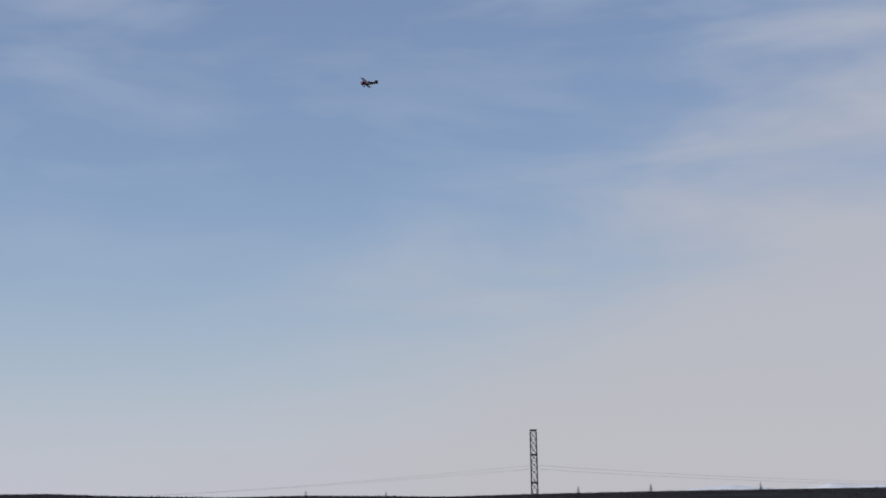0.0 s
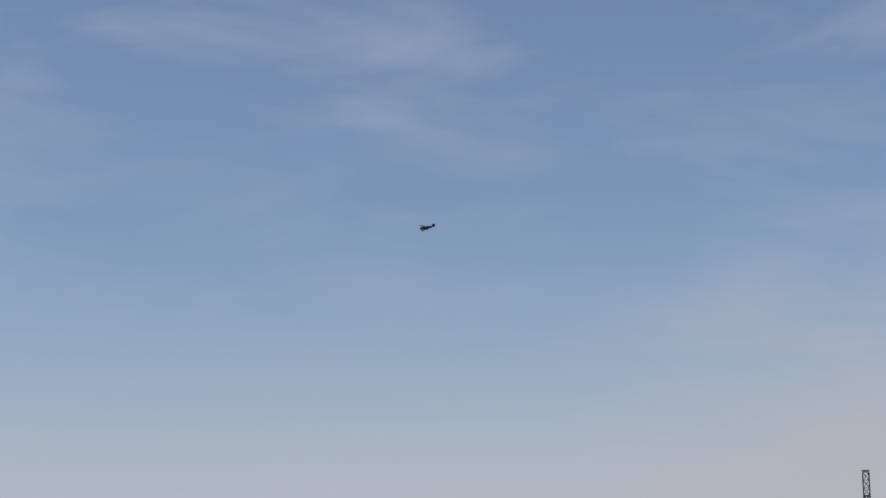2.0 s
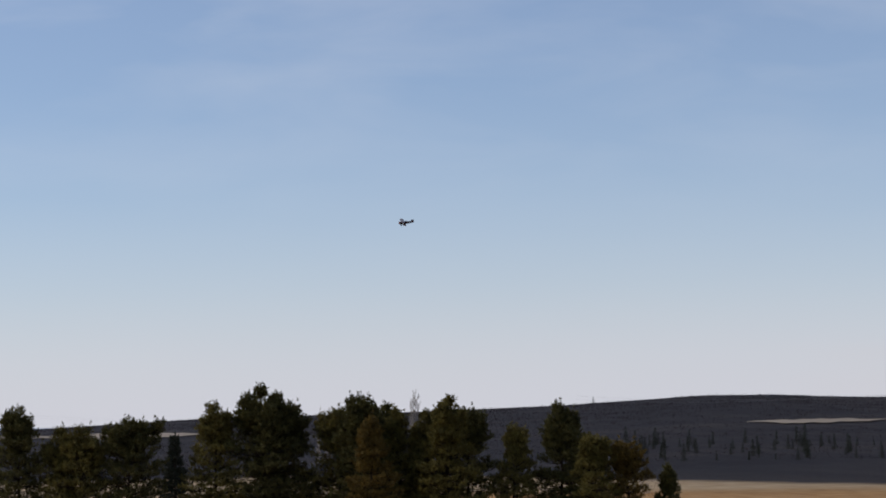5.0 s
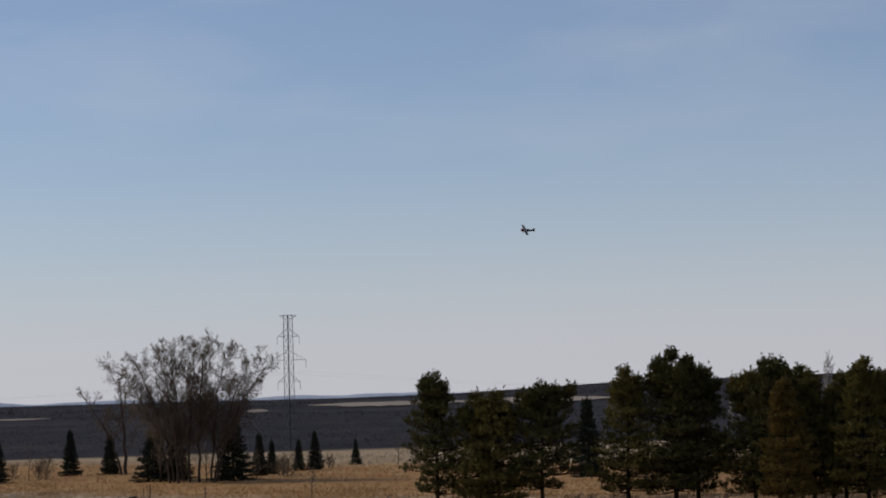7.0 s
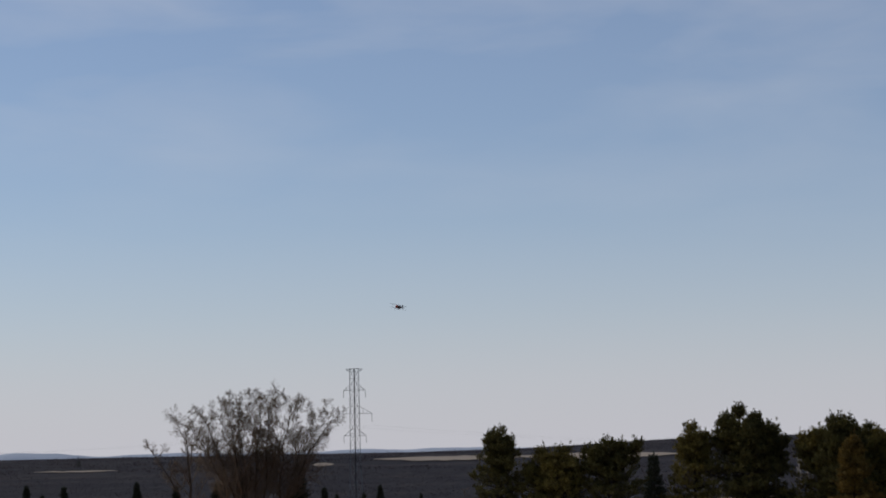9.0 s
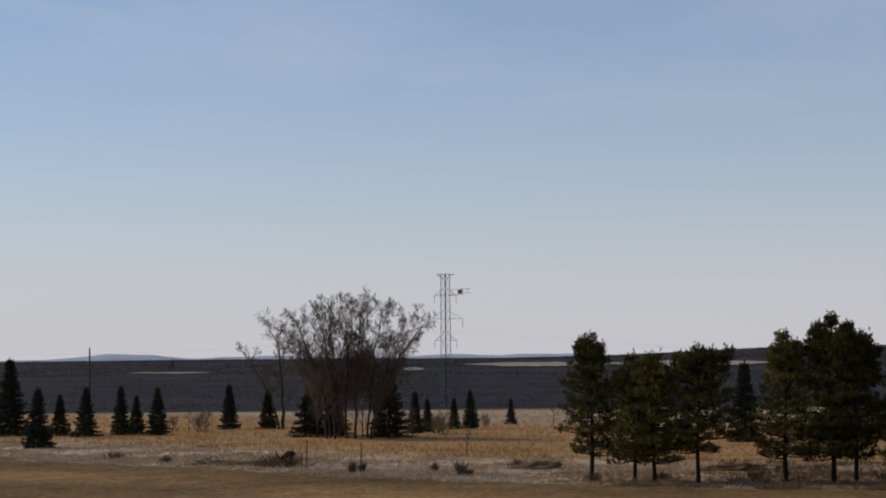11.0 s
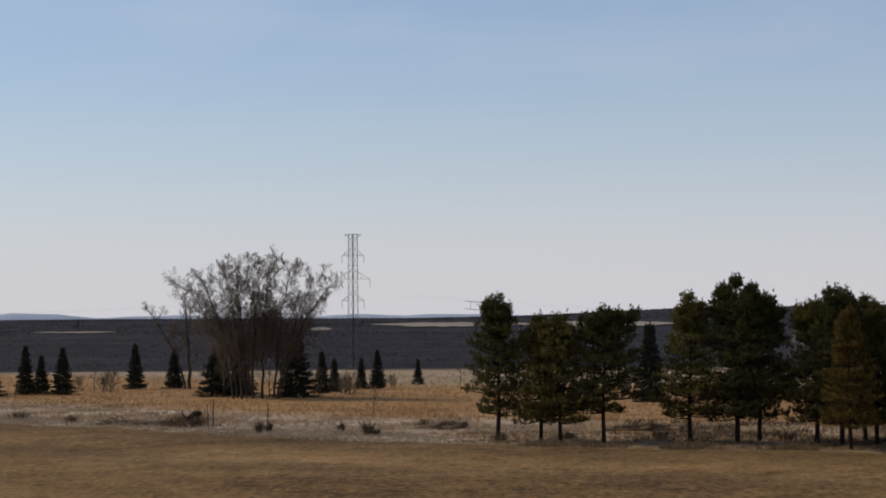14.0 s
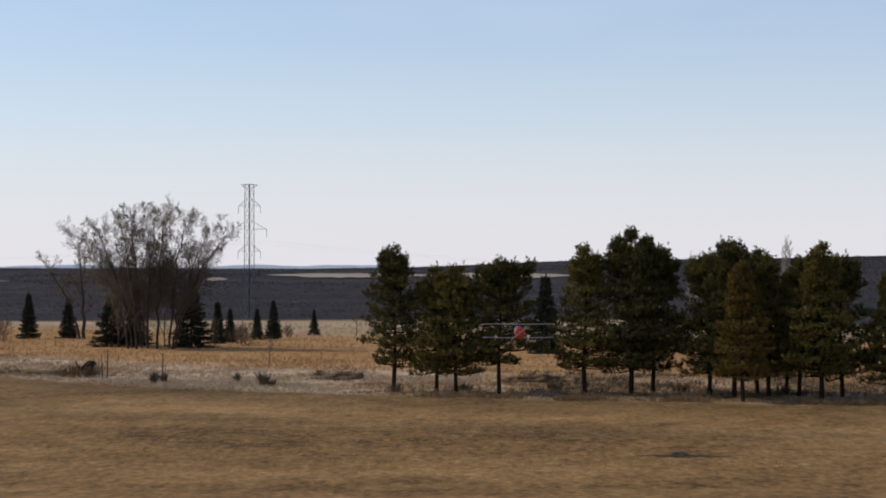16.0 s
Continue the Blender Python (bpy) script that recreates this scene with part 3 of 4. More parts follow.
def bare_tree(name, az, d, tip, label, seed, mat, girth=0.075, fork=0.30, reach=0.36, kids=(8, 6, 6, 4), group="", rise=0.8, fan=1.0):
    """A leafless tree: a stem that bends towards its tip (x, y, height), limbs that arch upwards from it, and ever finer twigs."""
    rng = random.Random(seed)
    ob = thing(name, place(az, d), label, "tree", group)
    tip = Vector(tip)
    tall = tip.z
    stem, boughs, spikes = [], [], []
    for i in range(11):
        u = i / 10
        w = 0.012 * tall * math.sin(math.pi * u)
        p = Vector((tip.x * u ** 1.7, tip.y * u ** 1.7, tall * u - 0.1 * (1 - u))) + Vector((rng.gauss(0, w), rng.gauss(0, w), 0))
        stem.append((p, girth * (1 - 0.86 * u) + 0.006))

    def sprout(line, level, length, start):
        if level >= len(kids):
            return
        n = kids[level]
        for j in range(n):
            u = start + (1 - start) * (j + rng.uniform(0.1, 0.9)) / n
            f = u * (len(line) - 1)
            i = min(len(line) - 2, int(f))
            (a, ra), (c, rc) = line[i], line[i + 1]
            p, r0 = a.lerp(c, f - i), ra + (rc - ra) * (f - i)
            along = (c - a).normalized()
            ang = rng.uniform(0, 2 * math.pi) if level else j * 2.4 + rng.uniform(-0.5, 0.5)
            out = Vector((math.cos(ang), math.sin(ang), 0))
            if level:
                out = (out + Vector((0, 0, rng.gauss(0, 0.5)))).cross(along).normalized()
            way = (along * rng.uniform(0.55, 0.95) + out * rng.uniform(0.6, 1.1) * fan).normalized()
            ln = length * rng.uniform(0.65, 1.15) * ((1.15 - 0.62 * u) if level == 0 else (1.1 - 0.5 * u))
            if level == len(kids) - 1:
                way = (way + Vector((0, 0, 0.18 * rise))).normalized()
                spikes.append((p, p + way * ln, min(0.0043, r0)))
                continue
            m = (7, 5, 4)[min(2, level)]
            r, q, sub = min(r0 * 0.72, (0.040, 0.019, 0.0095)[min(2, level)] * rng.uniform(0.8, 1.2)), p.copy(), []
            sub.append((q.copy(), r))
            for k in range(1, m + 1):
                bend = (0.13, 0.10, 0.08)[min(2, level)]
                way = (way + Vector((rng.gauss(0, bend), rng.gauss(0, bend), rng.gauss(0.11 * rise, 0.06)))).normalized()
                q = q + way * ln / m
                sub.append((q.copy(), max(0.0055, r * (1 - 0.62 * k / m))))
            boughs.append(sub)
            sprout(sub, level + 1, ln * (0.56 if level < 2 else 0.95), 0.12)

    sprout(stem, 0, reach * tall, fork)
    v, f = tubes([stem], 7)
    part_mesh("trunk", v, f, STEM if mat == TWIG else mat, ob, smooth=True)
    v, f = tubes(boughs, 5)
    tri = [(g[0], g[k], g[k + 1]) for g in f for k in range(1, len(g) - 1)]
    # the last twigs: slim three-sided spikes
    gen = np.random.default_rng(seed)
    a, b, r = np.array([t[0] for t in spikes]), np.array([t[1] for t in spikes]), np.array([t[2] for t in spikes])[:, None]
    d = (b - a) / np.linalg.norm(b - a, axis=1)[:, None]
    u = np.cross(d, gen.normal(size=d.shape))
    u /= np.linalg.norm(u, axis=1)[:, None] + 1e-9
    w = np.cross(d, u)
    corner = np.stack([a + u * r, a + (-0.5 * u + 0.87 * w) * r, a + (-0.5 * u - 0.87 * w) * r, b], 1)
    side = np.array(((0, 1, 3), (1, 2, 3), (2, 0, 3)))
    faces = (side[None] + 4 * np.arange(len(a))[:, None, None] + len(v)).reshape(-1, 3)
    crown = new("crown", mesh_of_arrays("crown", np.concatenate([np.array(v), corner.reshape(-1, 3)]), np.concatenate([np.array(tri), faces]), (mat,)))
    crown.parent = ob
    tagged(crown)
    return ob


GREEN, OLIVE, RUST = NEEDLE, NEEDLE_OLIVE, NEEDLE_RUST
P1, P2, P3 = "dark green young pine with open whorled limbs", "olive-green young pine standing in dry grass", "rust-tinged young pine in the row"
# bearing, distance, elevation of the tip, lowest foliage in metres, crown radius in metres, needles, label, taper, side tops, lean
PINES = [
    (1.37, 74.5, 0.636, 0.95, 0.86, GREEN, "slender dark green pine at the end of the row", 3.0, ((-0.35, 0, 0.95), (0.4, 0.2, 0.92)), 0),
    (0.20, 74.0, 0.07, 0.85, 1.00, OLIVE, P2, 1.5, ((-0.5, 0.1, 0.90),), 0), (-0.33, 73.5, 0.12, 0.80, 1.25, OLIVE, P2, 1.5, ((0.5, 0, 0.86), (-0.3, 0.2, 0.94)), 0),
    (-1.66, 73.5, 0.42, 1.25, 1.40, GREEN, "dark green pine with a leaning trunk and two tops", 1.7, ((0.68, 0.1, 0.955), (0.35, -0.1, 0.93), (-0.5, 0, 0.90)), -0.028),
    (-3.97, 73.0, 0.66, 0.95, 1.20, OLIVE, "olive-green pine with a narrow tapering top", 1.35, (), 0),
    (-5.28, 73.0, 1.07, 0.95, 1.42, GREEN, "tall broad dark green pine with several tops", 1.45, ((0.40, 0.1, 0.955), (-0.32, 0, 0.945), (0.15, -0.5, 0.90), (-0.52, 0.2, 0.87), (0.62, 0, 0.88)), 0),
    (-5.86, 74.0, 0.72, 0.95, 1.20, GREEN, P1, 1.35, ((0.35, 0, 0.95), (0.62, -0.1, 0.88)), 0), (-7.40, 73.0, 0.52, 0.90, 1.15, OLIVE, P2, 1.8, ((0.4, 0, 0.93),), 0),
    (-8.06, 71.8, 0.88, 0.95, 1.15, GREEN, P1, 1.45, ((-0.3, 0, 0.955), (0.35, 0.1, 0.93), (-0.5, 0.4, 0.88)), 0), (-8.30, 69.5, 0.20, 0.85, 0.90, RUST, P3, 1.3, (), 0),
    (-8.72, 74.5, 0.55, 0.95, 0.8, GREEN, P1, 1.8, (), 0), (-9.05, 72.5, 0.44, 0.95, 0.85, OLIVE, P2, 1.5, (), 0), (-9.54, 74.5, -0.1, 0.9, 0.75, OLIVE, P2, 1.5, (), 0),
    (-9.85, 72.5, 0.28, 0.85, 0.95, OLIVE, P2, 1.5, (), 0), (-10.44, 71.0, 0.734, 0.85, 1.10, OLIVE, P2, 1.3, ((-0.28, 0, 0.94), (0.35, 0.1, 0.90)), 0),
    (-11.0, 72.5, 0.36, 0.85, 1.15, GREEN, P1, 1.6, ((0.4, 0, 0.95), (-0.3, 0.2, 0.93)), 0),
    (-12.25, 71.5, -0.02, 0.7, 0.80, OLIVE, P2, 1.4, (), 0), (-13.56, 72.0, 0.473, 0.8, 1.10, GREEN, P1, 1.5, ((0.45, 0.1, 0.90),), 0), (-14.20, 74.0, -0.3, 0.7, 0.8, GREEN, P1, 1.6, (), 0),
    (-14.50, 70.5, -0.378, 0.65, 0.78, OLIVE, P2, 1.7, ((0.5, 0, 0.94),), 0), (-15.41, 71.0, -0.585, 0.6, 0.80, RUST, P3, 1.8, ((-0.4, 0, 0.94),), 0),
    (-16.53, 72.0, -1.31, 0.35, 0.45, GREEN, "small green pine at the end of the row", 1.3, (), 0)]
for i, (az, d, el, low, rad, mat, label, taper, leaders, lean_) in enumerate(PINES):
    conifer_pine(az, d, EYE + d * math.tan(radians(el)) - 0.11, low, rad * 1.10, mat, label, 100 + i, taper, leaders, lean_)

SPRUCES = [
    # bearing, distance, height, radius
    (-2.87, 108.0, 4.25, 0.95), (11.43, 132.0, 2.95, 0.62), (10.36, 133.0, 2.65, 0.72), (6.27, 122.0, 2.55, 0.52), (5.93, 124.0, 2.1, 0.46), (5.18, 128.0, 2.0, 0.40),
    (4.73, 129.0, 2.45, 0.56), (3.60, 136.0, 1.75, 0.36), (17.4, 126.0, 4.7, 1.15), (16.65, 108.0, 3.1, 0.85), (16.05, 124.0, 2.5, 0.65), (15.35, 122.0, 2.95, 0.78),
    (14.40, 124.0, 2.95, 0.62), (13.98, 125.0, 2.4, 0.55), (13.40, 124.0, 2.85, 0.72), (9.20, 118.0, 3.1, 1.25), (7.00, 117.0, 4.2, 1.15), (8.6, 119.0, 3.0, 1.1)]
for i, (az, d, h, r) in enumerate(SPRUCES):
    spruce(az, d, h, r * 1.08, "dark young spruce standing in the dry meadow", 300 + i)

# far conifers on the valley side
rng_ = random.Random(9)
for i in range(80):
    az = -14.6 - 8.0 * rng_.random() if i % 3 else rng_.choice((-16.1, -16.4, -18.9, -20.2)) + rng_.gauss(0, 0.25)
    d = along_slope(az, rng_.uniform(-1.30, -0.80))
    h = d / 3625 * rng_.uniform(11, 36)
    spruce(az, d, h, h * rng_.uniform(0.16, 0.24), "dark conifer among the leafless valley woods", 400 + i, name="conifer", group="valley conifers", fine=0.6)
for i, (az, d, h) in enumerate(((-26.44, 1900, 9.0), (-28.66, 1950, 7.5), (9.75, 1400, 9.0), (8.95, 1420, 8.0), (13.0, 1700, 8), (2.5, 560, 7.0), (-36.0, 2100, 9), (-34.0, 2100, 8.5), (-14.5, 2150, 7), (-39.0, 2150, 8))):
    spruce(az, d, h, h * 0.36, "lone dark conifer on the far slope", 500 + i, name="conifer", group="skyline conifers", fine=0.6)

# the leafless clump in the meadow: bearing, distance, where the tip lies
CLUMP = "tall leafless grey-brown poplar in a clump"
for i, (az, d, x, y, z, g) in enumerate((
        (8.72, 115.0, -2.6, 0.4, 6.9, 0.085), (8.62, 115.8, -1.9, -0.9, 7.5, 0.080), (8.50, 114.5, -1.0, 0.8, 7.9, 0.095), (8.38, 115.6, -0.5, -0.5, 8.1, 0.085), (8.20, 115.0, 0.3, 0.6, 8.3, 0.095),
        (7.93, 115.2, 0.5, -0.6, 8.3, 0.10), (7.60, 115.8, 0.8, 0.7, 8.0, 0.085), (7.52, 114.6, 3.0, 0.2, 7.2, 0.10), (7.42, 115.4, 1.9, -0.7, 7.4, 0.08))):
    bare_tree("leafless_tree", az, d, (x, y, z * 0.89), CLUMP, 600 + i, TWIG, g * 0.75, 0.20, 0.38, (13, 8, 7, 9), "leafless clump")
bare_tree("leafless_tree", 9.94, 131.0, (-0.4, 0.3, 6.0), "leafless forked tree beside the clump", 620, TWIG, 0.12, 0.25, 0.38, (11, 7, 6, 7), "leafless clump")
bare_tree("leafless_tree", 10.05, 131.5, (-2.6, 0.0, 5.3), "leafless leaning tree beside the clump", 621, TWIG, 0.07, 0.40, 0.30, (8, 6, 6, 7), "leafless clump")
for i, (az, top) in enumerate(((9.0, 3.0), (8.35, 3.2), (7.75, 3.6))):
    bare_tree("leafless_sapling", az, 116.5, (0.2, 0, top), "leafless brown sapling inside the clump", 630 + i, TWIG, 0.03, 0.08, 0.55, (10, 7, 6, 6), "leafless clump")
# poplars behind the pines
for i, (az, top, g) in enumerate(((-9.57, 5.8, 0.04), (-9.52, 6.2, 0.04), (-9.47, 5.9, 0.04), (-9.41, 5.7, 0.04), (-7.12, 5.3, 0.04), (-7.02, 5.1, 0.035), (-6.85, 5.2, 0.04))):
    bare_tree("bare_poplar", az, 128.0, (0.05, 0, top), "slim pale leafless poplar rising behind the pines", 640 + i, TWIG_PALE, g * 0.7, 0.3, 0.12, (30, 5, 8), "pale poplars", 1.6, 0.6)
# low scrub and saplings
for i, (az, d, top, wide) in enumerate(((5.50, 120.0, 1.05, 0.9), (5.75, 121.0, 0.95, 0.9), (5.62, 119.0, 0.8, 1.0), (12.10, 126.0, 1.1, 0.9), (12.30, 126.5, 1.0, 0.9), (12.55, 126.0, 2.1, 0.3), (2.42, 134.0, 1.9, 0.35), (4.85, 96.0, 1.2, 0.3),
                                        (6.5, 119.0, 1.2, 0.9), (6.75, 118.0, 1.0, 0.9), (13.0, 128, 0.8, 0.9), (4.35, 131, 0.7, 0.9), (9.35, 122, 1.3, 0.9), (1.9, 136, 0.9, 0.8))):
    bare_tree("bare_shrub", az, d, (0.1, 0, top), "leafless brown shrub in the dry meadow", 660 + i, SHRUB, 0.02, 0.02 if wide > 0.5 else 0.3, wide, (14, 8, 8) if wide > 0.5 else (9, 6, 5), "meadow shrubs")

# ---- power line ----


def strut(p, q, r):
    return [(Vector(p), r), (Vector(q), r)]


def lattice_tower(name, az, d, turn, top, arms, label, mat, foot, waist, head, leg=0.135, brace=0.065, bands=(), diamond=False):
    """A square lattice tower: legs, bracing and cross-arms with hanging insulators."""
    ob = thing(name, place(az, d) @ pose(0, 0, 0, 0, 0, turn), label, "pylon")
    base = height(*spot(az, d).xy)

    def half(h):
        t = h / top
        return foot + (waist - foot) * min(1, t / 0.42) if t < 0.42 else waist + (head - waist) * (t - 0.42) / 0.58

    corners = ((1, 0), (0, 1), (-1, 0), (0, -1)) if diamond else ((1, 1), (-1, 1), (-1, -1), (1, -1))
    deep = 0.3 if diamond else 1.0
    levels, h = [0.0], 0.0
    while h < top - 1:
        h = min(top, h + max(2.0, 2.3 * half(h)))
        levels.append(h)
    for cx, cy in corners:
        v, f = tubes([[(Vector((cx * half(h), cy * half(h), h)), leg * (1.7 if diamond and cy else 1.0)) for h in levels]], 4)
        # front and back legs get darker steel: shade on the near faces, as colour
        part_mesh("leg", v, f, STEEL_DARK if diamond and cy else mat, ob)
    lines = []
    for a, c in zip(levels, levels[1:]):
        for k in range(4):
            (x0, y0), (x1, y1) = corners[k], corners[(k + 1) % 4]
            lines.append(strut((x0 * half(a), y0 * half(a), a), (x1 * half(c), y1 * half(c), c), brace))
            lines.append(strut((x1 * half(a), y1 * half(a), a), (x0 * half(c), y0 * half(c), c), brace))
            lines.append(strut((x0 * half(c), y0 * half(c), c), (x1 * half(c), y1 * half(c), c), brace))
    v, f = tubes(lines, 4)
    part_mesh("bracing", v, f, mat, ob)
    for z in bands:
        w = half(z)
        ring = [Vector((cx * w, cy * w, z)) for cx, cy in corners]
        v, f = tubes([[(ring[k], 0.22), (ring[(k + 1) % 4], 0.22)] for k in range(4)], 6)
        part_mesh("platform", v, f, mat, ob)
    for z, reach, rise_, drop in arms:
        for s in (-1, 1):
            lines = []
            for cy in (-1, 1):
                tip = (s * reach, 0, z)
                lines += [strut((s * half(z) * 0.5, cy * half(z) * deep, z), tip, 0.075), strut((s * half(z) * 0.5, cy * half(z) * deep, z + rise_), tip, 0.06)]
                for u in (0.3, 0.6):
                    lines.append(strut((s * (half(z) + (reach - half(z)) * u), cy * half(z) * deep * (1 - u), z), (s * (half(z) + (reach - half(z)) * u), cy * half(z) * deep * (1 - u), z + rise_ * (1 - u)), 0.04))
            v, f = tubes(lines, 4)
            arm = part_mesh("cross_arm", v, f, mat, ob)
            if drop:
                v, f = tubes([[(Vector((s * reach, 0, z - drop * k / 8)), 0.085 if k % 2 else 0.05) for k in range(9)]], 6)
                part_mesh("insulator", v, f, STEEL, arm, "hanging insulator string")
    return ob


PY_AZ, PY_D = 5.40, 650.0
zb = height(*spot(PY_AZ, PY_D).xy)


def over(el):
    return EYE + PY_D * math.tan(radians(el)) - zb


lattice_tower("pylon", PY_AZ, PY_D, 5, over(2.30), [(over(2.29), 2.75, -1.3, 0), (over(1.70), 3.45, 2.2, 2.4), (over(1.05), 5.4, 2.6, 2.6), (over(0.44), 3.5, 2.2, 2.4)],
              "tall grey lattice pylon with four pairs of arms", STEEL, 2.6, 1.6, 1.42, 0.12, 0.062, diamond=True)
T1_AZ, T1_D = -32.79, 560.0
zt = height(*spot(T1_AZ, T1_D).xy)
lattice_tower("lattice_mast", T1_AZ, T1_D, -30, EYE + T1_D * math.tan(radians(2.02)) - zt, [], "plain square lattice mast on the skyline", STEEL_DARK, 0.95, 0.84, 0.80, 0.19, 0.075, [EYE + T1_D * math.tan(radians(e)) - zt for e in (2.0, 1.32, 0.55)])


def wire(p, q, sag, r):
    pts = []
    for k in range(25):
        t = k / 24
        v = Vector(p).lerp(Vector(q), t)
        v.z -= sag * 4 * t * (1 - t)
        pts.append((v, r))
    v, f = tubes([pts], 3)
    tagged(new("power_cable", mesh_of("power_cable", v, f, CABLE)), "thin sagging overhead power cable", "cable", "power cables")


def at(az, d, el):
    return spot(az, d, EYE + d * math.tan(radians(el)))


for off in (-1, 1):
    wire(at(PY_AZ + 0.53 * off, PY_D, 0.72), at(-14, 1250, 0.45), 9, 0.010)
    wire(at(PY_AZ + 0.53 * off, PY_D, 0.72), at(26, 900, 0.9), 9, 0.010)
    wire(at(T1_AZ, T1_D, 0.98 - 0.05 * off), at(-14, 1250, 0.55 + 0.05 * off), 5, 0.025)
    wire(at(T1_AZ, T1_D, 0.98 - 0.05 * off), at(-60, 800, 0.75), 8, 0.025)

pole = thing("utility_pole", place(15.25, 900), "thin dark pole rising above the far woods", "pole")
zp = EYE + 900 * math.tan(radians(0.33)) - height(*spot(15.25, 900).xy)
v, f = tubes([[(Vector((0, 0, h)), 0.55 - 0.25 * h / zp) for h in (0, zp * 0.5, zp)]], 8)
part_mesh("shaft", v, f, STEEL_DARK, pole)

# ---- meadow clutter ----


def grass_stuff(name, label, mat, count, inside, tall, seed, blades=7, spread=0.32, width=0.012):
    rng = np.random.default_rng(seed)
    pts = []
    while len(pts) < count:
        az, r = rng.uniform(-16.5, 18.5), rng.uniform(47, 165)
        p = spot(az, r)
        if inside(p.x, p.y, rng):
            pts.append((p.x, p.y, height(p.x, p.y) - 0.03))
    c = np.array(pts)
    ax = np.tile((0.12, -0.05, 1.0), (count, 1)) + rng.normal(size=(count, 3)) * 0.15
    a, b = tufts(c, ax, rng, blades, 1.0, width / 0.4, spread)
    s = np.repeat(rng.uniform(0.6, 1.25, count) * tall, blades)[:, None, None]
    base = np.repeat(c, blades, 0)[:, None, :]
    t = np.concatenate([base + (a - base) * s, base + (b - base) * s])
    tagged(new(name, mesh_of_arrays(name, t.reshape(-1, 3), np.arange(len(t) * 3).reshape(-1, 3), (mat,))), label, "grass", kind="stuff")


def patchy(x, y, s, k):
    return noise.noise((x * s, y * s, k))


grass_stuff("bleached_grass", "bleached flattened dry grass beyond the mown edge", STRAW_PALE, 4200,
            lambda x, y, r: x < 1.5 and 71.2 < edge(x, y) < 86 and patchy(x, y, 0.25, 2) > -0.12, 0.20, 21, 7, 0.7, 0.014)
grass_stuff("tan_grass", "tan dry grass tufts among the bleached grass", STRAW, 4500,
            lambda x, y, r: 73 < edge(x, y) < 98 and patchy(x, y, 0.22, 6) + r.uniform(-0.2, 0.2) > 0.05, 0.20, 28, 7, 0.5, 0.014)
grass_stuff("dead_grass", "brown dead grass patches beyond the mown edge", STRAW_BROWN, 2600,
            lambda x, y, r: 72 < edge(x, y) < 94 and patchy(x, y, 0.3, 12) + r.uniform(-0.1, 0.1) > 0.22, 0.16, 29, 7, 0.7, 0.014)
grass_stuff("tawny_grass", "tall tawny dry meadow grass", STRAW, 9000,
            lambda x, y, r: 86 + 4 * patchy(x, y, 0.1, 5) < edge(x, y) < 130, 0.20, 22, 6, 0.35, 0.016)
grass_stuff("meadow_grass", "sparse pale grass at the meadow's far side", STRAW_PALE, 2600,
            lambda x, y, r: 126 < edge(x, y) < 160, 0.28, 23, 6, 0.4, 0.016)
grass_stuff("undergrowth", "brown dead undergrowth beneath the row of pines", STRAW_BROWN, 4200,
            lambda x, y, r: x > -3.5 and 68.5 < math.hypot(x, y) < 80 and edge(x, y) > 71.0 and patchy(x, y, 0.3, 8) > -0.25, 0.15, 24, 7, 0.8, 0.014)
grass_stuff("pine_brush", "dark dead brush between the pine trunks", SHRUB, 2600,
            lambda x, y, r: x > 0.5 and 72.5 < math.hypot(x, y) < 86 and patchy(x, y, 0.28, 15) + r.uniform(-0.15, 0.15) > (0.1 if x < 5 else -0.1), 0.24, 30, 6, 0.8, 0.014)
grass_stuff("white_grass", "bleached white grass fringe along the mown edge", STRAW_PALE, 3000,
            lambda x, y, r: x < -3.5 + r.uniform(-2, 2) and 71.3 < edge(x, y) < 75.5 + 2 * patchy(x, y, 0.3, 18), 0.17, 31, 8, 0.8, 0.016)
grass_stuff("weed_fringe", "brown dead weeds along the mown edge under the pines", STRAW_BROWN, 1700,
            lambda x, y, r: x > -1.5 and 71.0 < edge(x, y) < 72.6 + 0.8 * patchy(x, y, 0.5, 21) and patchy(x, y, 0.45, 22) > 0.0, 0.22, 35, 7, 0.45, 0.012)
grass_stuff("turf_edge", "dark ragged turf along the mown edge", STRAW_BROWN, 1500,
            lambda x, y, r: 70.4 < edge(x, y) < 72.0 + patchy(x, y, 0.4, 3) and x < 2, 0.13, 25, 7, 0.6, 0.012)


grass_stuff("turf", "short rough tufts in the mown brown turf", STRAW, 20000,
            lambda x, y, r: 46 < math.hypot(x, y) and edge(x, y) < 70.6 and patchy(x, y, 0.15, 9) + r.uniform(-0.5, 0.5) > 0, 0.06, 26, 3, 0.9, 0.028)
grass_stuff("dead_turf", "dark dead tufts in the mown brown turf", STRAW_BROWN, 16000,
            lambda x, y, r: 46 < math.hypot(x, y) and edge(x, y) < 70.6 and patchy(x, y, 0.15, 9) + r.uniform(-0.5, 0.5) < 0, 0.06, 27, 3, 0.9, 0.028)


